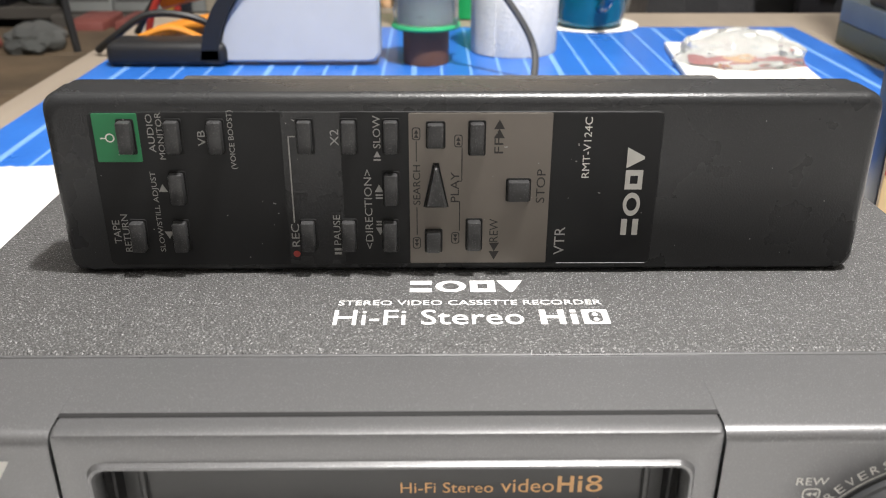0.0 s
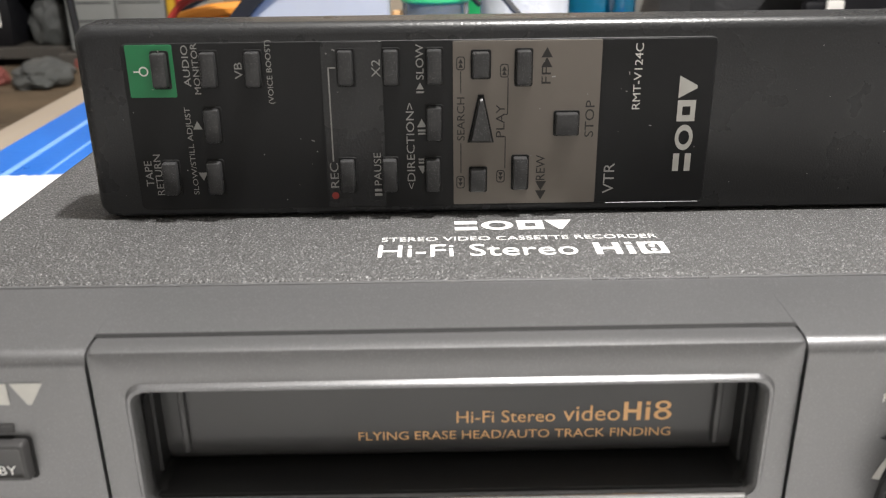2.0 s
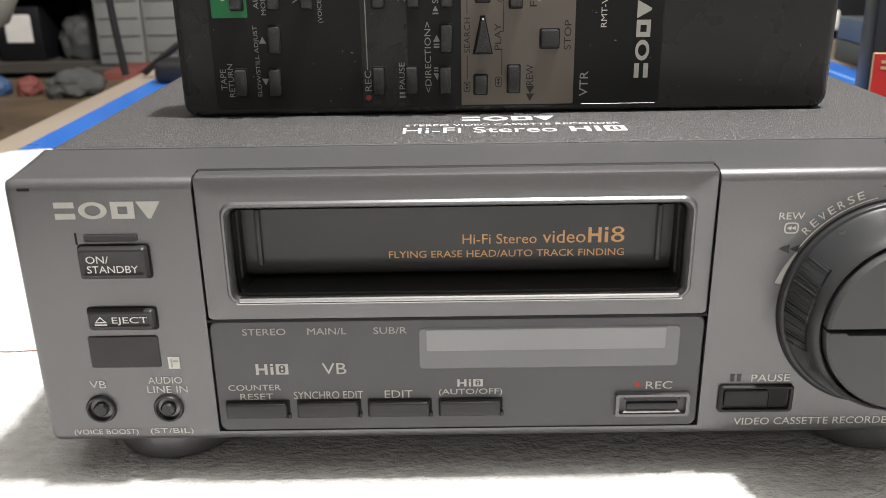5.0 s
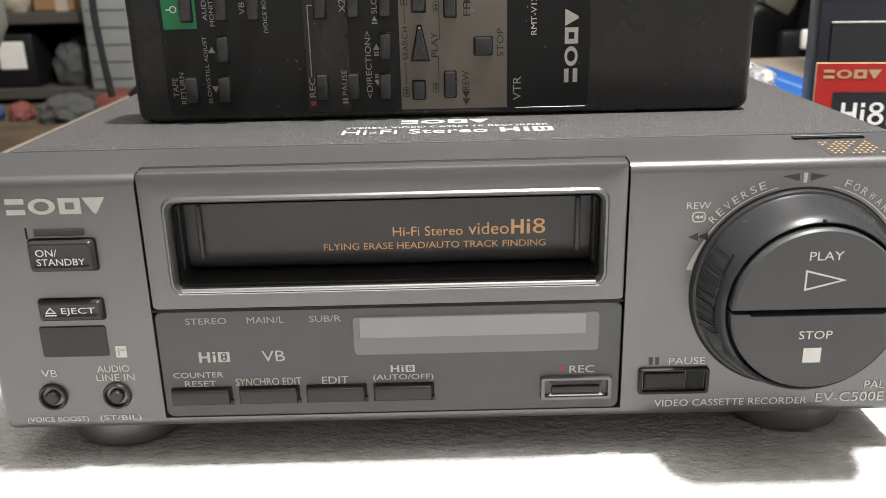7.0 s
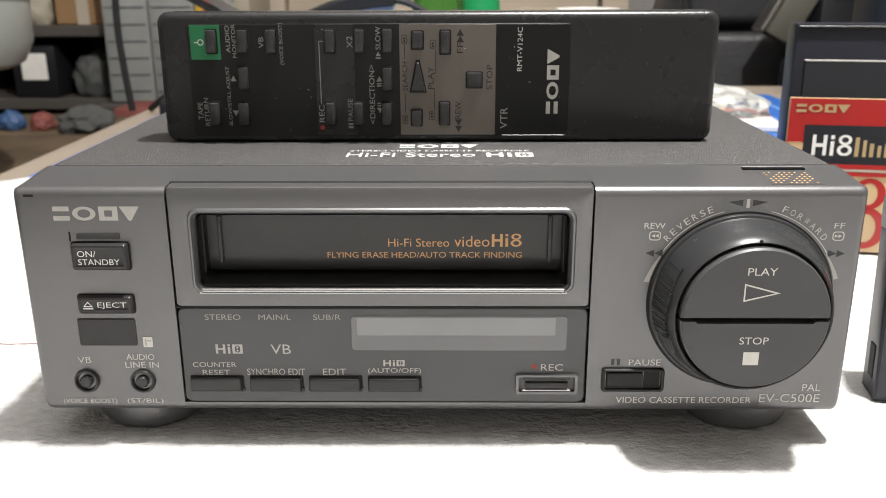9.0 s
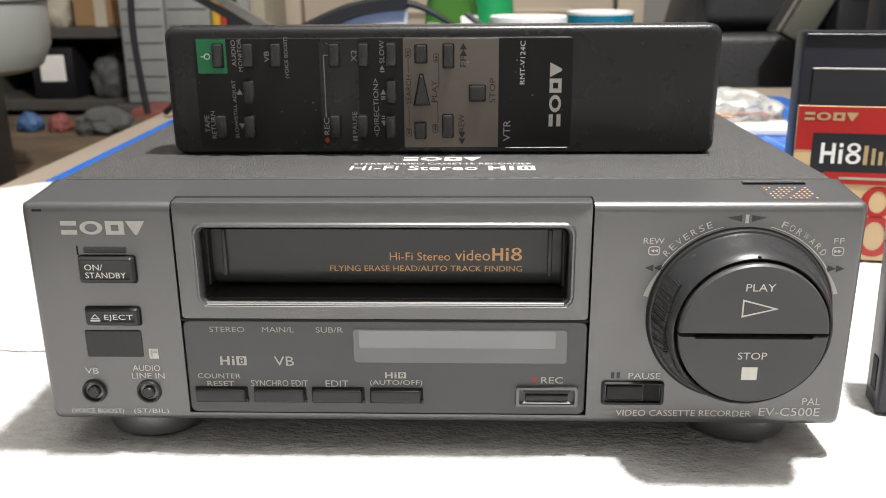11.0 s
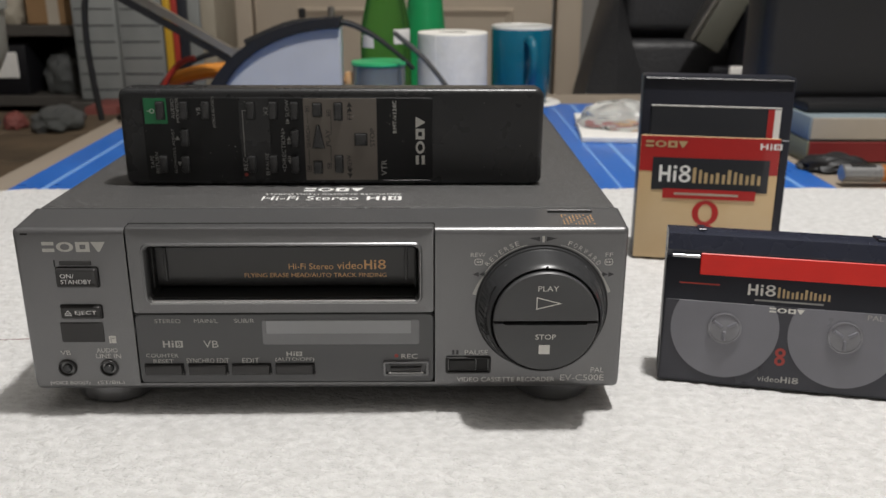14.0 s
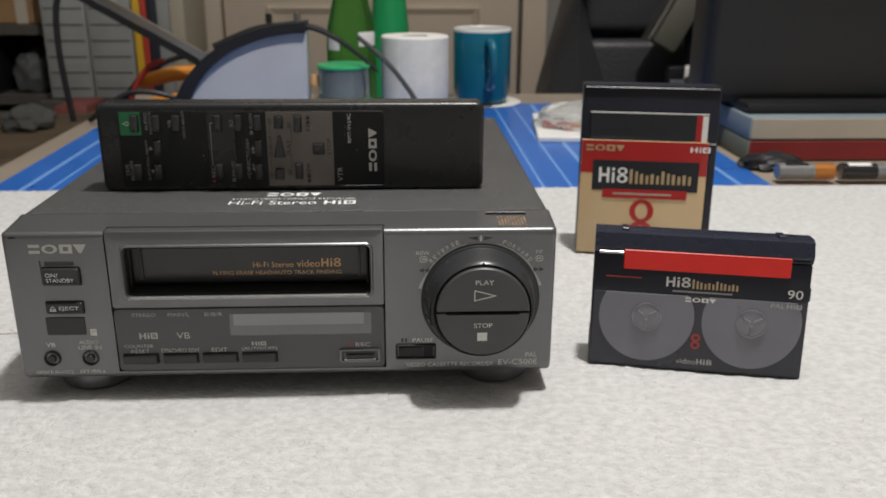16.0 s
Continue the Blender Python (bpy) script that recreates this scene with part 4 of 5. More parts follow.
for x, z, u in ((0.0027, 0.0314, True), (0.0117, 0.0298, True), (0.0026, 0.0060, False), (0.0112, 0.0072, False)):
    shape(rounded(x, x + 0.0018, z, z + 0.0028, 0.0005, 2), (0, QY, 0), INK_BLACK, face, holes=rounded(x + 0.0002, x + 0.0016, z + 0.0002, z + 0.0026, 0.0004, 2))
    arrow(x + 0.0009, z + 0.0005, 0.0009, u, INK_BLACK)
    arrow(x + 0.0009, z + 0.0014, 0.0009, u, INK_BLACK)
for r in (rect(0.0002, 0.0046, 0.0035, 0.0266), rect(0.0002, 0.0066, 0.0035, 0.0094), rect(0.0002, 0.0076, 0.0133, 0.0222), rect(0.0010, 0.0002, 0.0124, 0.0220), rect(0.0002, 0.0070, 0.0129, 0.0104), rect(0.0010, 0.0002, 0.0120, 0.0172)):
    mark(r, INK_BLACK)

# dust and lint on the remote control
rng = random.Random(4)
bm = bmesh.new()
for _ in range(40):
    x, z = rng.uniform(-0.07, 0.095), rng.uniform(0.004, 0.037)
    s = rng.uniform(0.00005, 0.00013)
    l = s * rng.choice((1, 1, 1, 3))
    a = rng.uniform(0, math.pi)
    u, w = Vector((math.cos(a), 0, math.sin(a))) * l, Vector((-math.sin(a), 0, math.cos(a))) * s
    p = Vector((x, -0.0005, z))
    bm.faces.new([bm.verts.new(p + u + w), bm.verts.new(p - u + w), bm.verts.new(p - u - w), bm.verts.new(p + u - w)])
tagged(part("dust", bm, INK_REMOTE, remote, "fine pale dust flecks", smooth=False), kind="stuff")

# ---- cassette ----
CW, CH, CT = 0.0955, 0.0644, 0.015
cassette = thing("video_cassette", "navy-black video cassette with a red flap strip, upright on the towel", "cassette", pose(0.1514, 0.0253, 0.0, -6, 0, -12.5))
part("shell", rbox(0, CW, 0.0, CT, 0, CH - 0.011, 0.0008, 2), CASSETTE, cassette)
lid = part("tape_lid", loft([[(x, -0.0006, CH - 0.0088), (x, -0.0012, CH - 0.0074), (x, 0.0006, CH - 0.0012), (x, 0.0035, CH), (x, CT - 0.002, CH), (x, CT + 0.0004, CH - 0.002), (x, CT + 0.0004, CH - 0.0110), (x, 0.001, CH - 0.0110)] for x in (0.0, 0.0006, CW - 0.0006, CW)]), CASSETTE_LID, cassette, "dark navy hinged tape lid")
for x in (0.012, CW - 0.015):
    part("lid_step", rbox(x, x + 0.003, 0.003, 0.012, CH - 0.0004, CH + 0.0009, 0.0002, 1), CASSETTE_LID, lid)
# short chrome bead makes the white glint at the lid's left end
part("lid_glint_bead", tube([(0.0022, -0.0010, CH - 0.0099), (0.0075, -0.0010, CH - 0.0099), (0.0130, -0.0010, CH - 0.0099)], 0.00075, 12), CHROME, cassette, "chrome bead added for the white glint under the lid")
part("lid_seam", rbox(CW - 0.0096, CW - 0.0008, -0.0008, 0.001, CH - 0.0104, CH - 0.0096, 0.0002, 1), CASSETTE_LID, cassette)
part("red_strip", rbox(0.0134, CW - 0.0092, -0.0014, 0.001, 0.0471, 0.0561, 0.0003, 1), RED_PLASTIC, cassette, "bright red strip along the lid")
window = part("window", plate(rounded(0.0008, CW - 0.0008, 0.0012, 0.0358, 0.0008), 0.002, -0.0003, 0.0001), CASSETTE_LABEL, cassette, "dark glossy window over the reels")
for x, r in ((0.0252, 0.0215), (0.0718, 0.0218)):
    at = pose(x - 0.0006, -0.0003, 0.0238) @ FRONT
    n = 48
    pts = [(x + r * math.cos(2 * math.pi * i / n), min(0.0357, max(0.0014, 0.0250 + r * math.sin(2 * math.pi * i / n)))) for i in range(n)]
    pts = [(min(max(px, 0.001), CW - 0.001), pz) for px, pz in pts]
    reel = part("reel", plate(pts, 0.0005, -0.00055, 0.00005), REEL, window, "grey tape pack behind the window")
    hub = part("hub", lathe([(0.0068, 0.0004), (0.0068, 0.0008), (0.0062, 0.0010), (0.0058, 0.0008), (0.0050, 0.0009), (0.0, 0.0012)], at @ pose(0.0006, 0.0012, 0), 32), REEL_HUB, reel, "translucent round hub")
    for k in range(3):
        part("hub_tooth", rbox(0.0012, 0.0052, -0.0006, 0.0006, 0.0008, 0.0017, 0.0002, 1, m=at @ pose(0.0006, 0.0012, 0) @ pose(0, 0, 0, 0, 0, 30 + 120 * k)), REEL, hub)
for u, v, w, h, m in ((0.0058, 0.0427, 0.016, 0.0006, SPINE_RED), (0.0360, 0.0374, 0.0264, 0.0007, INK_REMOTE)):
    shape(rect(w, h), (u, -0.0002, v), m, cassette, name="printed_bar")
format_mark((0.0330, -0.0002, 0.0397), 0.0109, 0.0046, INK, cassette, block=False)
title_bars((0.0446, -0.0002, 0.0393), 0.0208, 0.0044, 6, INK_PALE_GOLD, cassette)
maker_mark((0.0420, -0.0007, 0.0332), 0.0136, 0.0020, INK, window)
lettering("90", (0.0861, -0.0002, 0.0374), 0.0066, 0.0041, INK, cassette)
lettering("PAL", (0.0794, -0.0007, 0.0329), 0.0060, 0.0021, INK_DIM, window)
format_mark((0.0862, -0.0007, 0.0329), 0.0064, 0.0021, INK_DIM, window)
lettering("video", (0.0401, -0.0004, 0.0033), 0.0088, 0.0024, INK_DIM, window)
format_mark((0.0493, -0.0004, 0.0033), 0.0070, 0.0026, INK_DIM, window, block=False)
for z in (0.0106, 0.0142):
    shape(oval(0.0042, 0.0040), (0.0460, -0.0004, z), INK_RED, window, holes=oval(0.0018, 0.0018, 0.0012, 0.0011))
part("side_notch", rbox(-0.0003, 0.0010, 0.003, 0.009, 0.006, 0.017, 0.0003, 1), WELL, cassette)
part("side_catch", rbox(CW - 0.0016, CW + 0.0006, 0.0002, 0.006, 0.0362, 0.0430, 0.0008, 2), CASSETTE, cassette)

# ---- cassette case ----
BW, BH = 0.0830, 0.1075
case = thing("cassette_case", "black cassette case with a red and cream printed sleeve, upright", "cassette case", pose(0.1760, 0.1850, 0.0, -3, 0, -10))
part("shell", rbox(0, BW, 0.0008, 0.021, 0.0, BH, 0.0014, 2), CASSETTE, case)
part("top_ridge", rbox(0.0012, BW - 0.0012, -0.0004, 0.003, BH - 0.0024, BH - 0.0014, 0.0003, 1), REMOTE, case)
part("held_tape", loft([[(x, 0.0012, z) for x, z in rounded(0.0052, BW - 0.0062, 0.0715, 0.0905, 0.0006)], [(x, -0.0003, z) for x, z in rounded(0.0056, BW - 0.0066, 0.0715, 0.0900, 0.0006)]]), LABEL_BLACK, case, "dark cassette spine held in the case")
part("tape_edge", rbox(0.0052, BW - 0.0062, -0.0005, 0.001, 0.0900, 0.0908, 0.0002, 1), INK_DIM, case)
part("red_stripe", rbox(BW - 0.0135, BW - 0.0100, -0.0006, 0.001, 0.0715, 0.0896), LABEL_RED, case)
part("white_stripe", rbox(BW - 0.0100, BW - 0.0066, -0.0006, 0.001, 0.0715, 0.0896), CARD_WHITE, case)
sleeve = part("sleeve", rbox(0.0006, BW - 0.0050, -0.0012, 0.003, 0.0006, 0.0735, 0.0005, 2), LABEL_CREAM, case, "cream-gold printed sleeve")
part("sleeve_edge", rbox(BW - 0.0050, BW - 0.0004, -0.0010, 0.004, 0.0006, 0.0728, 0.0005, 1), CASSETTE, case)
SY = -0.0012
part("red_band", rbox(0.0008, BW - 0.0052, SY - 0.0001, 0.001, 0.0525, 0.0732), LABEL_RED, sleeve)
part("cream_corner", rbox(0.0008, 0.0075, SY - 0.00015, 0.001, 0.0525, 0.0528), LABEL_CREAM, sleeve)
part("title_block", rbox(0.0082, BW - 0.0098, SY - 0.0003, 0.001, 0.0420, 0.0610), LABEL_BLACK, sleeve)
part("red_bar", rbox(0.0150, BW - 0.0160, SY - 0.0005, 0.001, 0.0372, 0.0428), LABEL_RED, sleeve)
maker_mark((0.0036, SY - 0.0003, 0.0668), 0.0235, 0.0038, INK_PALE_GOLD, sleeve)
format_mark((BW - 0.0160, SY - 0.0003, 0.0672), 0.0118, 0.0034, INK_WHITE, sleeve)
format_mark((0.0122, SY - 0.0005, 0.0468), 0.0180, 0.0096, INK_WHITE, sleeve, block=False)
title_bars((0.0312, SY - 0.0005, 0.0466), 0.0390, 0.0090, 6, INK_PALE_GOLD, sleeve)
shape(rect(0.036, 0.0012), (0.0215, SY - 0.0006, 0.0394), BOX_BEIGE, sleeve, name="printed_bar")
for z, w, h in ((0.0215, 0.0150, 0.0150), (0.0025, 0.0185, 0.0200)):
    x = 0.0345 - w / 2 + 0.0055
    shape(oval(w, h, 0, 0, 32), (x, SY - 0.0002, z), LABEL_RED, sleeve, holes=oval(w * 0.52, h * 0.70, w * 0.24, h * 0.15, 32))

# ---- things behind, on the mat ----
MZ = -0.0027
mug = thing("mug", "glossy teal mug with its handle towards the viewer", "mug", pose(0.169, 0.79, MZ) @ Matrix.Diagonal((0.92, 0.92, 1.04, 1)))
part("body", lathe([(0.0, 0.0005), (0.030, 0.0005), (0.036, 0.004), (0.0398, 0.018), (0.0405, 0.088), (0.0398, 0.0895), (0.0375, 0.088), (0.037, 0.02), (0.0, 0.012)], None, 56), MUG, mug)
part("rim", lathe([(0.0406, 0.0875), (0.0404, 0.0905), (0.0385, 0.0912), (0.0372, 0.0895), (0.0372, 0.085)], None, 56), WHITE_GLAZE, mug, "white glazed rim")
part("handle", tube([(0.004, -0.038, 0.076), (0.008, -0.060, 0.074), (0.010, -0.068, 0.052), (0.007, -0.058, 0.030), (0.004, -0.037, 0.022)], 0.0058, 10), MUG, mug)
coaster = part("paper_coaster", lathe([(0.0, 0.0005), (0.050, 0.0005), (0.051, 0.0012), (0.050, 0.0016), (0.0, 0.0016)], pose(0.171, 0.80, -0.0031), 24), CARD_WHITE, None, "white paper disc lying under the teal mug")
tagged(coaster, "", "coaster")
mug.location.z = -0.0018

roll = thing("paper_roll", "white kitchen paper roll standing on the blue mat", "paper roll", pose(0.081, 0.675, MZ) @ Matrix.Diagonal((0.94, 0.94, 0.98, 1)))
part("paper", lathe([(0.018, 0.0), (0.0405, 0.0), (0.0412, 0.002), (0.0415, 0.05), (0.0410, 0.0965), (0.040, 0.098), (0.018, 0.098), (0.018, 0.0)], None, 56), PAPER, roll)
part("core_tube", lathe([(0.0178, 0.0), (0.0178, 0.098), (0.0165, 0.098), (0.0165, 0.0)], None, 32), PAPER, roll)
part("loose_sheet", loft([[(0.0418 * math.cos(a), 0.0418 * math.sin(a), z) for z in (0.001, 0.05, 0.0970)] + [(0.0413 * math.cos(a), 0.0413 * math.sin(a), z) for z in (0.0970, 0.05, 0.001)] for a in [radians(205 + 4 * i) for i in range(10)]]), PAPER, roll)

spool = thing("solder_spool", "clear wire spool with green flanges on a brown core", "spool", pose(0.002, 0.625, MZ))
part("core", lathe([(0.0, 0.0), (0.019, 0.0), (0.0195, 0.002), (0.0195, 0.030), (0.0, 0.030)], None, 36), SPOOL_CORE, spool)
for z in (0.030, 0.066):
    part("flange", lathe([(0.0, z), (0.0285, z), (0.0292, z + 0.0015), (0.0285, z + 0.004), (0.0, z + 0.004)], None, 48), SPOOL_GREEN, spool)
part("wire", lathe([(0.012, 0.034), (0.020, 0.034), (0.020, 0.066), (0.012, 0.066)], None, 40), SPOOL_WIRE, spool)
part("clear_wall", lathe([(0.0272, 0.034), (0.0276, 0.034), (0.0276, 0.066), (0.0272, 0.066)], None, 48), CLEAR, spool)
part("knob", lathe([(0.0, 0.0), (0.006, 0.0), (0.007, 0.004), (0.005, 0.012), (0.0, 0.013)], pose(-0.031, 0.0, 0.046), 20), INK_GOLD, spool)

bottle = thing("bottle", "tall green glass bottle with a white label", "bottle", pose(0.002, 0.79, MZ) @ Matrix.Diagonal((0.87, 0.87, 1, 1)))
part("glass", lathe([(0.0, 0.0), (0.034, 0.0), (0.036, 0.004), (0.036, 0.075), (0.034, 0.098), (0.026, 0.128), (0.018, 0.155), (0.014, 0.20), (0.0135, 0.235), (0.0, 0.236)], None, 48), GLASS_GREEN, bottle)
part("base_punt", lathe([(0.0, 0.012), (0.012, 0.010), (0.026, 0.002)], None, 32), GLASS_GREEN, bottle)
part("paper_label", lathe([(0.0362, 0.075), (0.0364, 0.075), (0.0364, 0.089), (0.0352, 0.092)], pose(0, 0, 0), 20, a0=-70, a1=-20), CARD_WHITE, bottle)
part("paper_label", lathe([(0.0362, 0.070), (0.0364, 0.070), (0.0364, 0.085), (0.0362, 0.085)], pose(0, 0, 0), 20, a0=-150, a1=-115), CARD_WHITE, bottle)
cone = thing("plastic_cone", "matt green tapered plastic cup standing behind the paper roll", "cup", pose(0.050, 0.865, MZ))
part("wall", lathe([(0.0, 0.0), (0.035, 0.0), (0.0345, 0.003), (0.013, 0.215), (0.012, 0.216), (0.0, 0.216)], None, 40), GREEN_PLASTIC, cone)

# arched stand with a pale panel
stand = thing("arched_stand", "pale grey panel in a black arched frame on the mat", "stand", pose(-0.036, 0.61, MZ))
R = 0.128
arc = [(-R * math.cos(radians(a)) * 1.05, R * 0.80 * math.sin(radians(a))) for a in range(0, 91, 6)]
inner = [(x, z + 0.003) for x, z in arc] + [(0.0, 0.010), (-0.004, 0.004), (-0.010, 0.003)]
part("panel", plate(inner, 0.024, 0.0, 0.002), PANEL_PALE, stand)
outer_arc = [(-(R + 0.014 - 0.006 * a / 90) * math.cos(radians(a)) * 1.05, 0.003 + (R + 0.010) * 0.80 * math.sin(radians(a)) + 0.002) for a in range(0, 91, 6)]
lp = []
for (xo, zo), (xi, zi) in zip(outer_arc, [(x, z + 0.003) for x, z in arc]):
    lp.append([(xo, -0.006, zo), (xo, 0.034, zo), (xi, 0.034, zi), (xi, -0.006, zi)])
part("rim", loft(lp), RIM_BLACK, stand, "black rubber arch")
part("base_arm", rbox(-0.228, -0.128, -0.006, 0.034, 0.0, 0.020, 0.006, 3), RIM_BLACK, stand)
part("over_arm", tube([(-0.10, 0.012, 0.088), (-0.05, 0.012, 0.108), (0.0, 0.012, 0.110), (0.03, 0.012, 0.098), (0.055, 0.012, 0.080), (0.075, 0.012, 0.062)], 0.0042, 8, taper=0.5), RIM_BLACK, stand)
part("screw", lathe([(0.0, 0.012), (0.0035, 0.011), (0.0035, 0.0), (0.0, 0.0)], pose(-0.010, 0.012, 0.114), 16), STEEL, stand)
part("screw", lathe([(0.0, 0.010), (0.0035, 0.009), (0.0035, 0.0), (0.0, 0.0)], pose(-0.040, 0.012, 0.114), 16), BLACK, stand)

# lamp arm with its cable
arm = thing("lamp_arm", "slanting brushed steel lamp arm with a black cable", "lamp arm", pose(-0.16, 0.665, 0.0))
part("bar", loft([[(x + a, b, z + c) for a, b, c in ((-0.002, -0.004, -0.0035), (-0.002, 0.004, -0.0035), (0.002, 0.004, 0.0035), (0.002, -0.004, 0.0035))] for x, z in ((0.004, 0.070), (-0.060, 0.108), (-0.135, 0.152), (-0.19, 0.184))]), STEEL, arm)
part("joint", lathe([(0.0, -0.007), (0.007, -0.007), (0.0075, 0.0), (0.007, 0.007), (0.0, 0.007)], pose(0.006, 0.0, 0.070, 90), 20), STEEL, arm)
part("lower_rail", loft([[(x + a, b, z + c) for a, b, c in ((-0.002, -0.003, -0.003), (-0.002, 0.003, -0.003), (0.002, 0.003, 0.003), (0.002, -0.003, 0.003))] for x, z in ((0.004, 0.060), (-0.06, 0.097), (-0.19, 0.172))]), RIM_BLACK, arm)
part("post", tube([(0.012, 0.006, 0.070), (0.014, 0.006, 0.045), (0.014, 0.006, 0.0)], 0.005, 10), RIM_BLACK, arm)
part("cable", tube([(-0.118, 0.004, 0.146), (-0.140, 0.004, 0.148), (-0.154, 0.004, 0.128), (-0.158, 0.004, 0.085), (-0.156, 0.004, 0.040), (-0.152, 0.004, -0.003)], 0.0036, 8), CABLE, arm)

cable = part("grey_lead", tube([(0.020, 0.60, 0.098), (0.05, 0.575, 0.075), (0.075, 0.56, 0.045), (0.086, 0.55, 0.022), (0.084, 0.53, 0.005), (0.080, 0.50, 0.0004), (0.072, 0.44, 0.0004)], 0.0026, 8, taper=1.25), CABLE_GREY, None, "grey lead drooping in front of the paper roll onto the mat")
tagged(cable, "", "cable")

pliers = thing("pliers", "orange-handled pliers lying among leads at the mat's edge", "pliers", pose(-0.200, 0.70, MZ))
part("grip", tube([(-0.040, 0.0, 0.040), (0.0, -0.004, 0.050), (0.035, 0.0, 0.052)], 0.0085, 10), ORANGE, pliers)
part("grip", tube([(-0.040, -0.02, 0.012), (0.0, -0.024, 0.022), (0.04, -0.018, 0.026)], 0.0085, 10), ORANGE, pliers)
part("jaw", tube([(0.035, 0.0, 0.050), (0.065, -0.005, 0.03), (0.085, -0.008, 0.008)], 0.007, 8, taper=0.4), STEEL, pliers)
for pts, m, lab in (([(-0.255, 0.69, 0.0), (-0.245, 0.685, 0.030), (-0.23, 0.685, 0.052), (-0.215, 0.68, 0.062), (-0.205, 0.68, 0.064)], RED_WIRE, "red insulated test lead curling at the mat's edge"),
                    ([(-0.29, 0.66, 0.0), (-0.27, 0.65, 0.014), (-0.24, 0.655, 0.032), (-0.20, 0.66, 0.028), (-0.17, 0.67, 0.006)], CABLE, "black insulated lead curling at the mat's edge"),
                    ([(-0.28, 0.74, 0.0), (-0.25, 0.73, 0.038), (-0.21, 0.73, 0.060), (-0.17, 0.73, 0.068)], CABLE, "black insulated lead curling at the mat's edge"),
                    ([(-0.27, 0.64, 0.0), (-0.255, 0.64, 0.010), (-0.22, 0.645, 0.022), (-0.19, 0.65, 0.010)], ORANGE, "orange insulated lead curling at the mat's edge")):
    tagged(part("test_lead", tube(pts, 0.0032, 8), m, None, lab), "", "cable", "test leads")

# blister pack and papers
pack = thing("blister_pack", "white card pack with a red stripe under clear film", "package", pose(0.262, 0.60, MZ, 0, 0, -6))
part("card", rbox(-0.050, 0.052, -0.065, 0.075, 0.0, 0.006, 0.001, 1), CARD_WHITE, pack)
part("red_stripe", rbox(-0.038, 0.052, -0.015, 0.005, 0.0045, 0.0064), PINK_RED, pack)


def crumple(sx, sy, sz, seed, n=22):
    bm = bmesh.new()
    bmesh.ops.create_icosphere(bm, subdivisions=4, radius=1.0)
    for v in bm.verts:
        d = v.co.normalized()
        k = 1 + 0.22 * noise.noise(d * 2.3 + Vector((seed, 0, 0))) + 0.14 * abs(noise.noise(d * 6 + Vector((0, seed, 0))))
        v.co = Vector((d.x * sx * k, d.y * sy * k, max(d.z, -0.55) * sz * k + sz * 0.55))
    return bm


part("film_bubble", crumple(0.048, 0.035, 0.020, 3.1), CLEAR, pack, "crumpled clear film")
part("candy", crumple(0.012, 0.010, 0.006, 5.1), INK_GOLD, pack)

# batteries
for i, (x, body, band) in enumerate(((0.3875, BATTERY_GREY, COPPER), (0.4415, BATTERY_BLACK, BATTERY_GREY))):
    b = thing("battery", ("copper-topped battery with a grey print" if i == 0 else "black battery with a silver print") + " lying by the towel's edge", "battery", pose(x, 0.373 - 0.002 * i, 0.0062, 0, 90, -1), group="batteries by the towel")
    part("cell", lathe([(0.0, 0.0), (0.0066, 0.0), (0.0072, 0.0006), (0.0072, 0.031)], None, 28), body, b)
    part("sleeve", lathe([(0.0072, 0.031), (0.0072, 0.0482), (0.0066, 0.0490), (0.003, 0.0490)], None, 28), band, b)
    part("terminal", lathe([(0.0028, 0.0485), (0.0028, 0.0500), (0.0, 0.0502)], None, 16), STEEL, b)
    part("base_cap", lathe([(0.0, -0.0004), (0.0060, -0.0003), (0.0066, 0.0003)], None, 24), STEEL, b)
    part("print_band", lathe([(0.00725, 0.006), (0.00728, 0.006), (0.00728, 0.026), (0.00725, 0.026)], None, 14, a0=150, a1=215), BATTERY_BLACK if i == 0 else INK_WHITE, b)

# stacked boxes and monitor
for z0, z1, fm, sm, lab in ((0.0, 0.0200, BOX_RED, BOX_OLIVE, "dark red and olive flat board box, lowest of the stack"), (0.0205, 0.0415, BOX_BEIGE, BOX_BLUE, "beige and grey-blue flat board box on another")):
    bx = thing("flat_box", lab, "box", pose(0.392, 0.452, z0 - 0.0035), group="stacked boxes")
    part("tray", rbox(0.0, 0.21, 0.001, 0.26, 0.0, z1 - z0, 0.0012, 2), sm, bx)
    part("front_label", rbox(0.002, 0.208, 0.0, 0.003, 0.001, z1 - z0 - 0.001, 0.0004, 1), fm, bx)
mon = thing("monitor", "large black flat monitor on a dark foot, seen off", "monitor", pose(0.385, 0.50, 0.0381))
part("foot", rbox(0.010, 0.20, -0.03, 0.17, 0.0, 0.010, 0.004, 2), SCREEN_LIP, mon)
part("housing", rbox(-0.024, 0.60, 0.0, 0.06, 0.004, 0.42, 0.012, 4), SCREEN_LIP, mon)
box_small = thing("dark_pouch", "small dark pouch beside the stacked boxes", "pouch", pose(0.405, 0.425, -0.0045))
part("body", crumple(0.028, 0.014, 0.010, 8.2), RIM_BLACK, box_small)

# ---- chair ----
chair = thing("office_chair", "black leather office chair behind the table", "chair", pose(0.62, 1.30, -0.75))


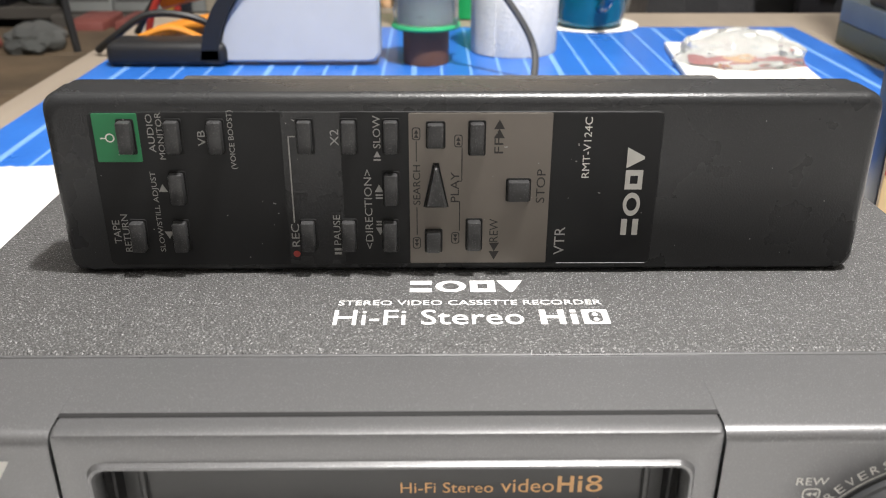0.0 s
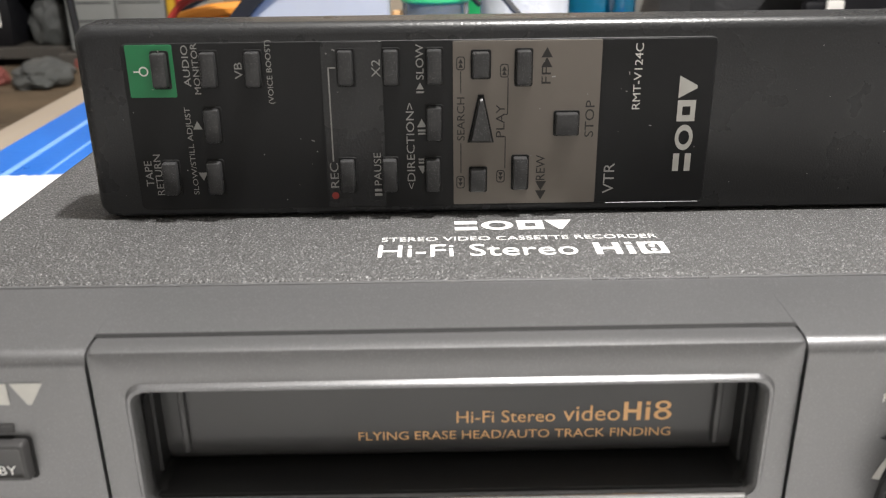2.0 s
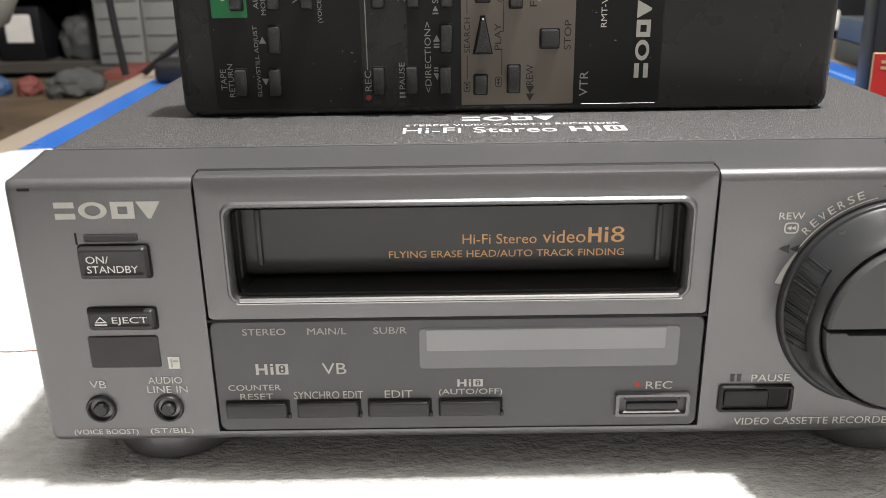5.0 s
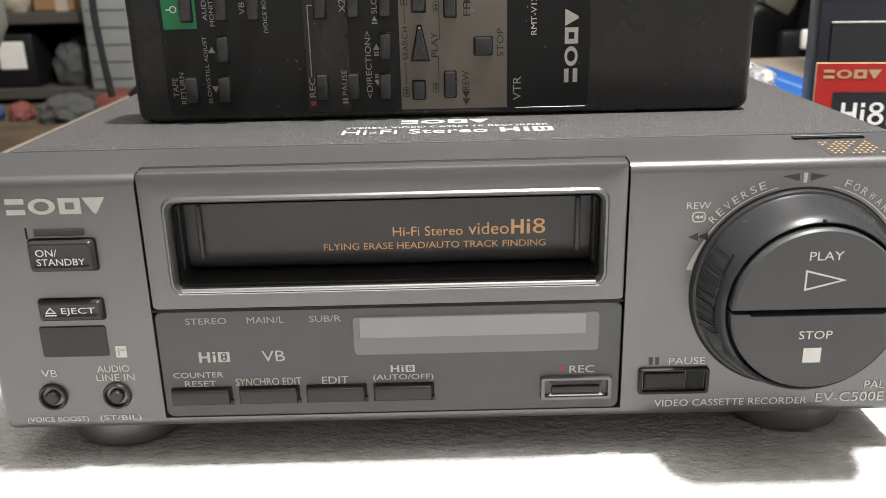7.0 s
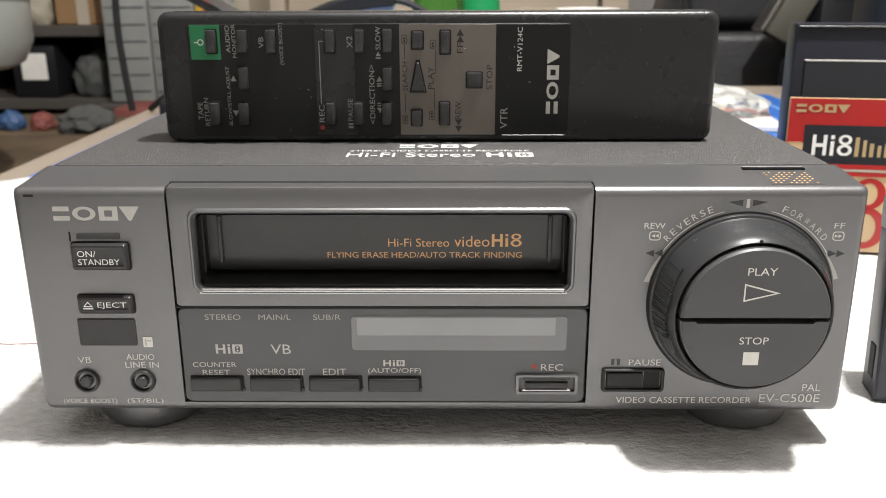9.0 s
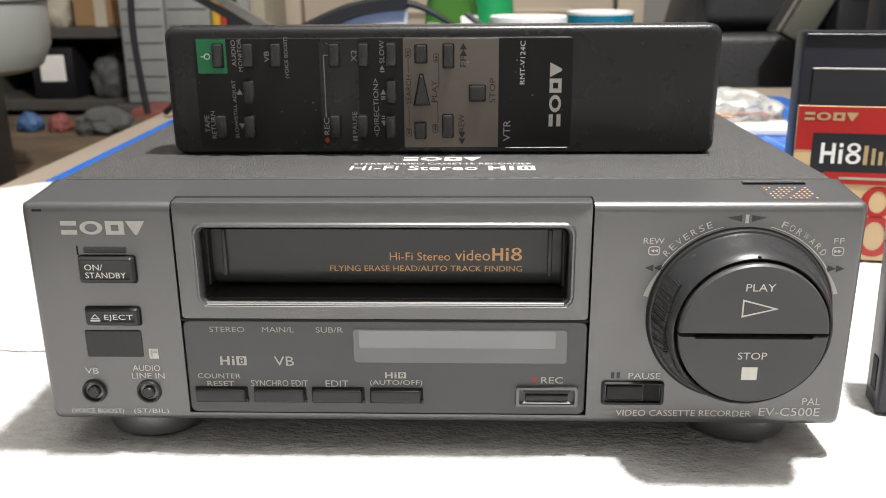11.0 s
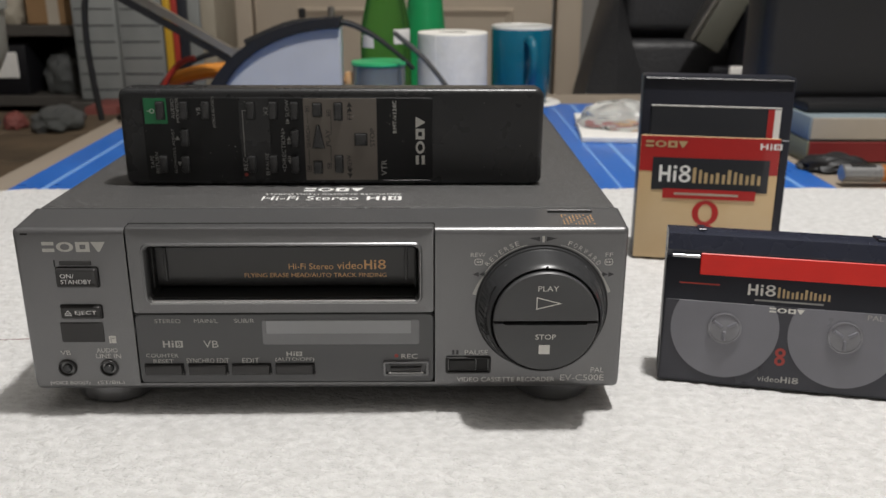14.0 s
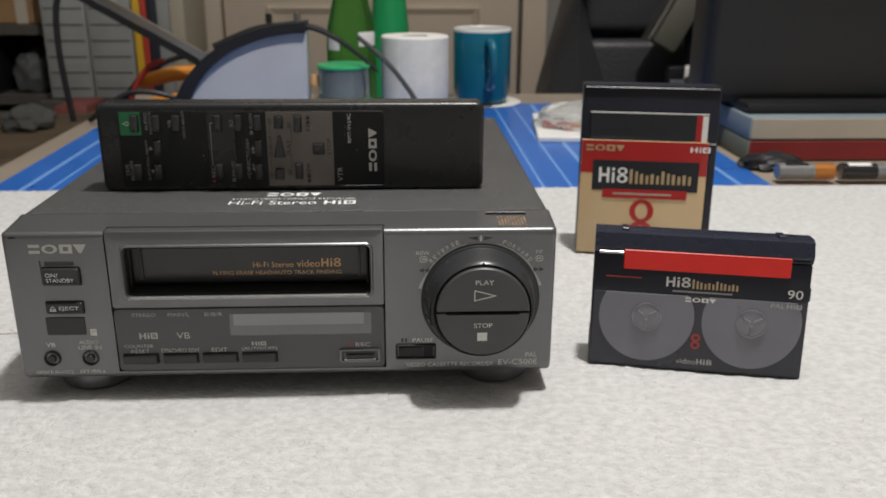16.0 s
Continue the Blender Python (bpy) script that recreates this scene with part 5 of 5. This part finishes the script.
def bolster(side):
    loops = []
    for z, x0, x1 in ((0.40, -0.35, -0.12), (0.55, -0.335, -0.155), (0.708, -0.308, -0.193), (0.79, -0.288, -0.222), (0.87, -0.268, -0.246), (1.05, -0.235, -0.215)):
        loops.append([(side * x, y, z) for x, y in ((x0, -0.06), (x0 + 0.008, -0.13), ((x0 + x1) / 2, -0.15), (x1 - 0.004, -0.13), (x1, -0.07), ((x0 + x1) / 2, -0.04))])
    return loft(loops)


for side in (1, -1):
    part("side_bolster", bolster(side), LEATHER, chair)
part("backrest", rbox(-0.25, 0.25, -0.07, 0.0, 0.48, 1.12, 0.03, 4), LEATHER, chair)
part("cushion", rbox(-0.235, 0.235, -0.115, -0.05, 0.50, 0.792, 0.016, 4), LEATHER, chair)
part("cushion", rbox(-0.235, 0.235, -0.115, -0.05, 0.804, 1.10, 0.016, 4), LEATHER, chair)
part("seat", rbox(-0.26, 0.26, -0.52, -0.02, 0.40, 0.48, 0.03, 4), LEATHER, chair)
part("stem", lathe([(0.03, 0.06), (0.03, 0.40)], pose(0, -0.22, 0), 20), STEEL, chair)
for k in range(5):
    a = radians(72 * k)
    part("base_leg", tube([(0, -0.22, 0.08), (0.15 * math.cos(a), -0.22 + 0.15 * math.sin(a), 0.07), (0.29 * math.cos(a), -0.22 + 0.29 * math.sin(a), 0.022)], 0.022, 8, taper=0.7), SCREEN, chair)

hinged = thing("desk_lamp", "olive-grey tilted lamp head on a dark stand beyond the table", "lamp", pose(0.47, 1.10, -0.75))
part("stand", rbox(0.075, 0.17, -0.03, 0.05, 0.0, 0.855, 0.006, 2), SCREEN, hinged)
tilt = pose(0.042, 0.0, 0.832, 0, 28, 0)
part("head", rbox(-0.020, 0.024, -0.02, 0.02, -0.048, 0.045, 0.005, 2, m=tilt), OLIVE, hinged)
part("head_rim", rbox(-0.028, -0.021, -0.022, 0.022, -0.050, 0.100, 0.002, 1, m=tilt), STEEL, hinged)
part("tag", rbox(0.055, 0.078, -0.040, -0.031, 0.735, 0.762, 0.003, 2), CARD_WHITE, hinged)
part("tag", rbox(0.088, 0.130, -0.036, -0.030, 0.848, 0.874, 0.003, 2), CARD_WHITE, hinged)
part("bracket", rbox(0.030, 0.080, -0.03, -0.01, 0.70, 0.76, 0.006, 2), SCREEN, hinged)

# ---- shelf wall ----
shelf = thing("shelf_unit", "dark open shelf unit crowded with boxes and bags", "shelf", pose(-1.0, 1.55, -0.75))
for x in (-0.62, -0.02, 0.52):
    part("upright", rbox(x, x + 0.025, 0.0, 0.40, 0.0, 1.75, 0.002, 1), SHELF_DARK, shelf)
for z in (0.10, 0.62, 0.765, 1.30):
    part("shelf_board", rbox(-0.594, 0.518, 0.0, 0.40, z, z + 0.022, 0.002, 1), SHELF_DARK, shelf)
part("back_panel", rbox(-0.594, 0.518, 0.385, 0.40, 0.0, 1.75), SHELF_DARK, shelf)

bench = thing("side_bench", "worn brown wooden bench at the table's side, lower than the table", "bench", pose(-0.80, 0.85, -0.75))
for i in range(5):
    part("plank", rbox(-0.45, 0.40, -0.55 + i * 0.22, -0.335 + i * 0.22, 0.605, 0.635, 0.004, 1), BENCH, bench)
for x in (-0.42, 0.36):
    for y in (-0.5, 0.48):
        part("leg", rbox(x, x + 0.05, y, y + 0.05, 0.0, 0.605, 0.003, 1), BENCH, bench)

for i in range(2):
    bd = thing("ring_binder", "pale grey ring binder with ruled spine bands, upright on the shelf", "binder", pose(-0.66 + i * 0.0905, 1.50, -0.108), group="binders")
    part("cover", rbox(0.0, 0.088, 0.0, 0.24, 0.0, 0.31, 0.004, 2), BINDER, bd)
    for z in range(9):
        part("spine_band", rbox(0.006, 0.082, -0.0012, 0.001, 0.02 + z * 0.032, 0.022 + z * 0.032), SPINE_BLACK, bd)
x = -0.478
for w, m, lab in ((0.016, SPINE_YELLOW, "slim yellow-spined book standing on the shelf"), (0.013, SPINE_RED, "slim red-spined book standing on the shelf"), (0.020, SPINE_BLACK, "dark-spined book standing on the shelf"), (0.026, BINDER, "grey-spined book standing on the shelf"), (0.030, SPINE_CREAM, "cream-spined book standing on the shelf")):
    bk = thing("book", lab, "book", pose(x, 1.50, -0.108), group="books")
    part("cover", rbox(0.0, w - 0.001, 0.0, 0.20, 0.0, 0.30, 0.002, 2), m, bk)
    part("pages", rbox(0.002, w - 0.003, 0.004, 0.198, 0.298, 0.3003), PAPER, bk)
    x += w
sb = thing("book_shelf", "dark low shelf that carries binders and books", "shelf", pose(-0.53, 1.50, -0.75))
part("top_board", rbox(-0.15, 0.20, -0.02, 0.26, 0.615, 0.640, 0.003, 1), SHELF_DARK, sb)
for x in (-0.15, 0.178):
    part("upright", rbox(x, x + 0.022, -0.02, 0.26, 0.0, 0.615, 0.002, 1), SHELF_DARK, sb)
ledge = thing("low_ledge", "narrow dark wooden ledge before the books", "ledge", pose(-0.52, 1.41, -0.75))
part("ledge_board", rbox(-0.18, 0.18, -0.07, 0.068, 0.59, 0.6148, 0.003, 1), SHELF_DARK, ledge)
part("ledge_panel", rbox(-0.18, 0.18, -0.05, 0.06, 0.0, 0.5898, 0.003, 1), SHELF_DARK, ledge)
for x in (-0.52, -0.44):
    tagged(part("folded_wrap", rbox(x - 0.085, x - 0.022, 1.36, 1.47, -0.135, -0.100, 0.006, 2), DULL_RED, None, "dull red folded wrap on a dark ledge"), "", "wrap", "red wraps")

cb = thing("cardboard_box", "brown cardboard box on the shelf", "box", pose(-0.725, 1.57, 0.0372))
part("carton", rbox(-0.056, 0.056, 0.0, 0.22, 0.0, 0.20, 0.003, 1), CARDBOARD, cb)
part("tape", rbox(-0.012, 0.012, -0.001, 0.05, 0.0005, 0.2012), BOX_BEIGE, cb)
tagged(part("folded_cloth", crumple(0.035, 0.04, 0.05, 2.2), SPINE_CREAM, None, "pale crumpled cloth on the shelf beside a carton"), "", "cloth").location = (-0.83, 1.62, 0.0372)
tagged(part("plastic_bag", crumple(0.043, 0.05, 0.056, 1.4), BAG, None, "crumpled clear plastic bag on the shelf"), "", "bag").location = (-0.730, 1.62, -0.108)
tagged(part("plastic_bag", crumple(0.042, 0.05, 0.024, 6.4), BAG, None, "crumpled grey plastic bag on the bench"), "", "bag").location = (-0.595, 1.22, -0.115)
pr = thing("device", "black boxy device with a pale front plate on the shelf", "device", pose(-0.835, 1.56, -0.108))
part("housing", rbox(-0.045, 0.045, 0.0, 0.2, 0.0, 0.105, 0.006, 2), SCREEN, pr)
part("front_plate", rbox(-0.025, 0.027, -0.003, 0.004, 0.036, 0.090, 0.002, 1), CARD_WHITE, pr)
tagged(part("blue_wrap", crumple(0.020, 0.02, 0.020, 9.3), BLUE_BITS, None, "small blue wrapped packet on the bench"), "", "packet").location = (-0.722, 1.22, -0.115)
tagged(part("red_wrap", crumple(0.018, 0.02, 0.018, 4.7), DULL_RED, None, "small faded red packet on the bench"), "", "packet").location = (-0.670, 1.22, -0.115)
tub = thing("plastic_tub", "frosted white round plastic tub on a dark stack of drawers", "tub", pose(-0.60, 0.78, 0.028))
part("wall", lathe([(0.0, 0.0), (0.105, 0.0), (0.118, 0.006), (0.130, 0.030), (0.132, 0.085), (0.129, 0.085), (0.126, 0.032), (0.0, 0.010)], None, 56), FROST, tub)
part("lid_rim", lathe([(0.1325, 0.080), (0.136, 0.082), (0.136, 0.092), (0.130, 0.094)], None, 56), FROST, tub)
part("contents", crumple(0.085, 0.085, 0.05, 7.7), OLIVE, tub)
dr = thing("drawer_stack", "dark stack of small drawers under a plastic tub", "drawers", pose(-0.64, 0.76, -0.115))
part("cabinet", rbox(-0.14, 0.105, -0.05, 0.05, 0.0, 0.142, 0.004, 2), SCREEN_LIP, dr)
for z in (0.008, 0.053, 0.098):
    dw = part("drawer", rbox(-0.13, 0.095, -0.056, -0.045, z, z + 0.038, 0.003, 1), OLIVE, dr)
    part("pull", rbox(-0.03, 0.01, -0.063, -0.055, z + 0.015, z + 0.023, 0.002, 1), STEEL, dw)
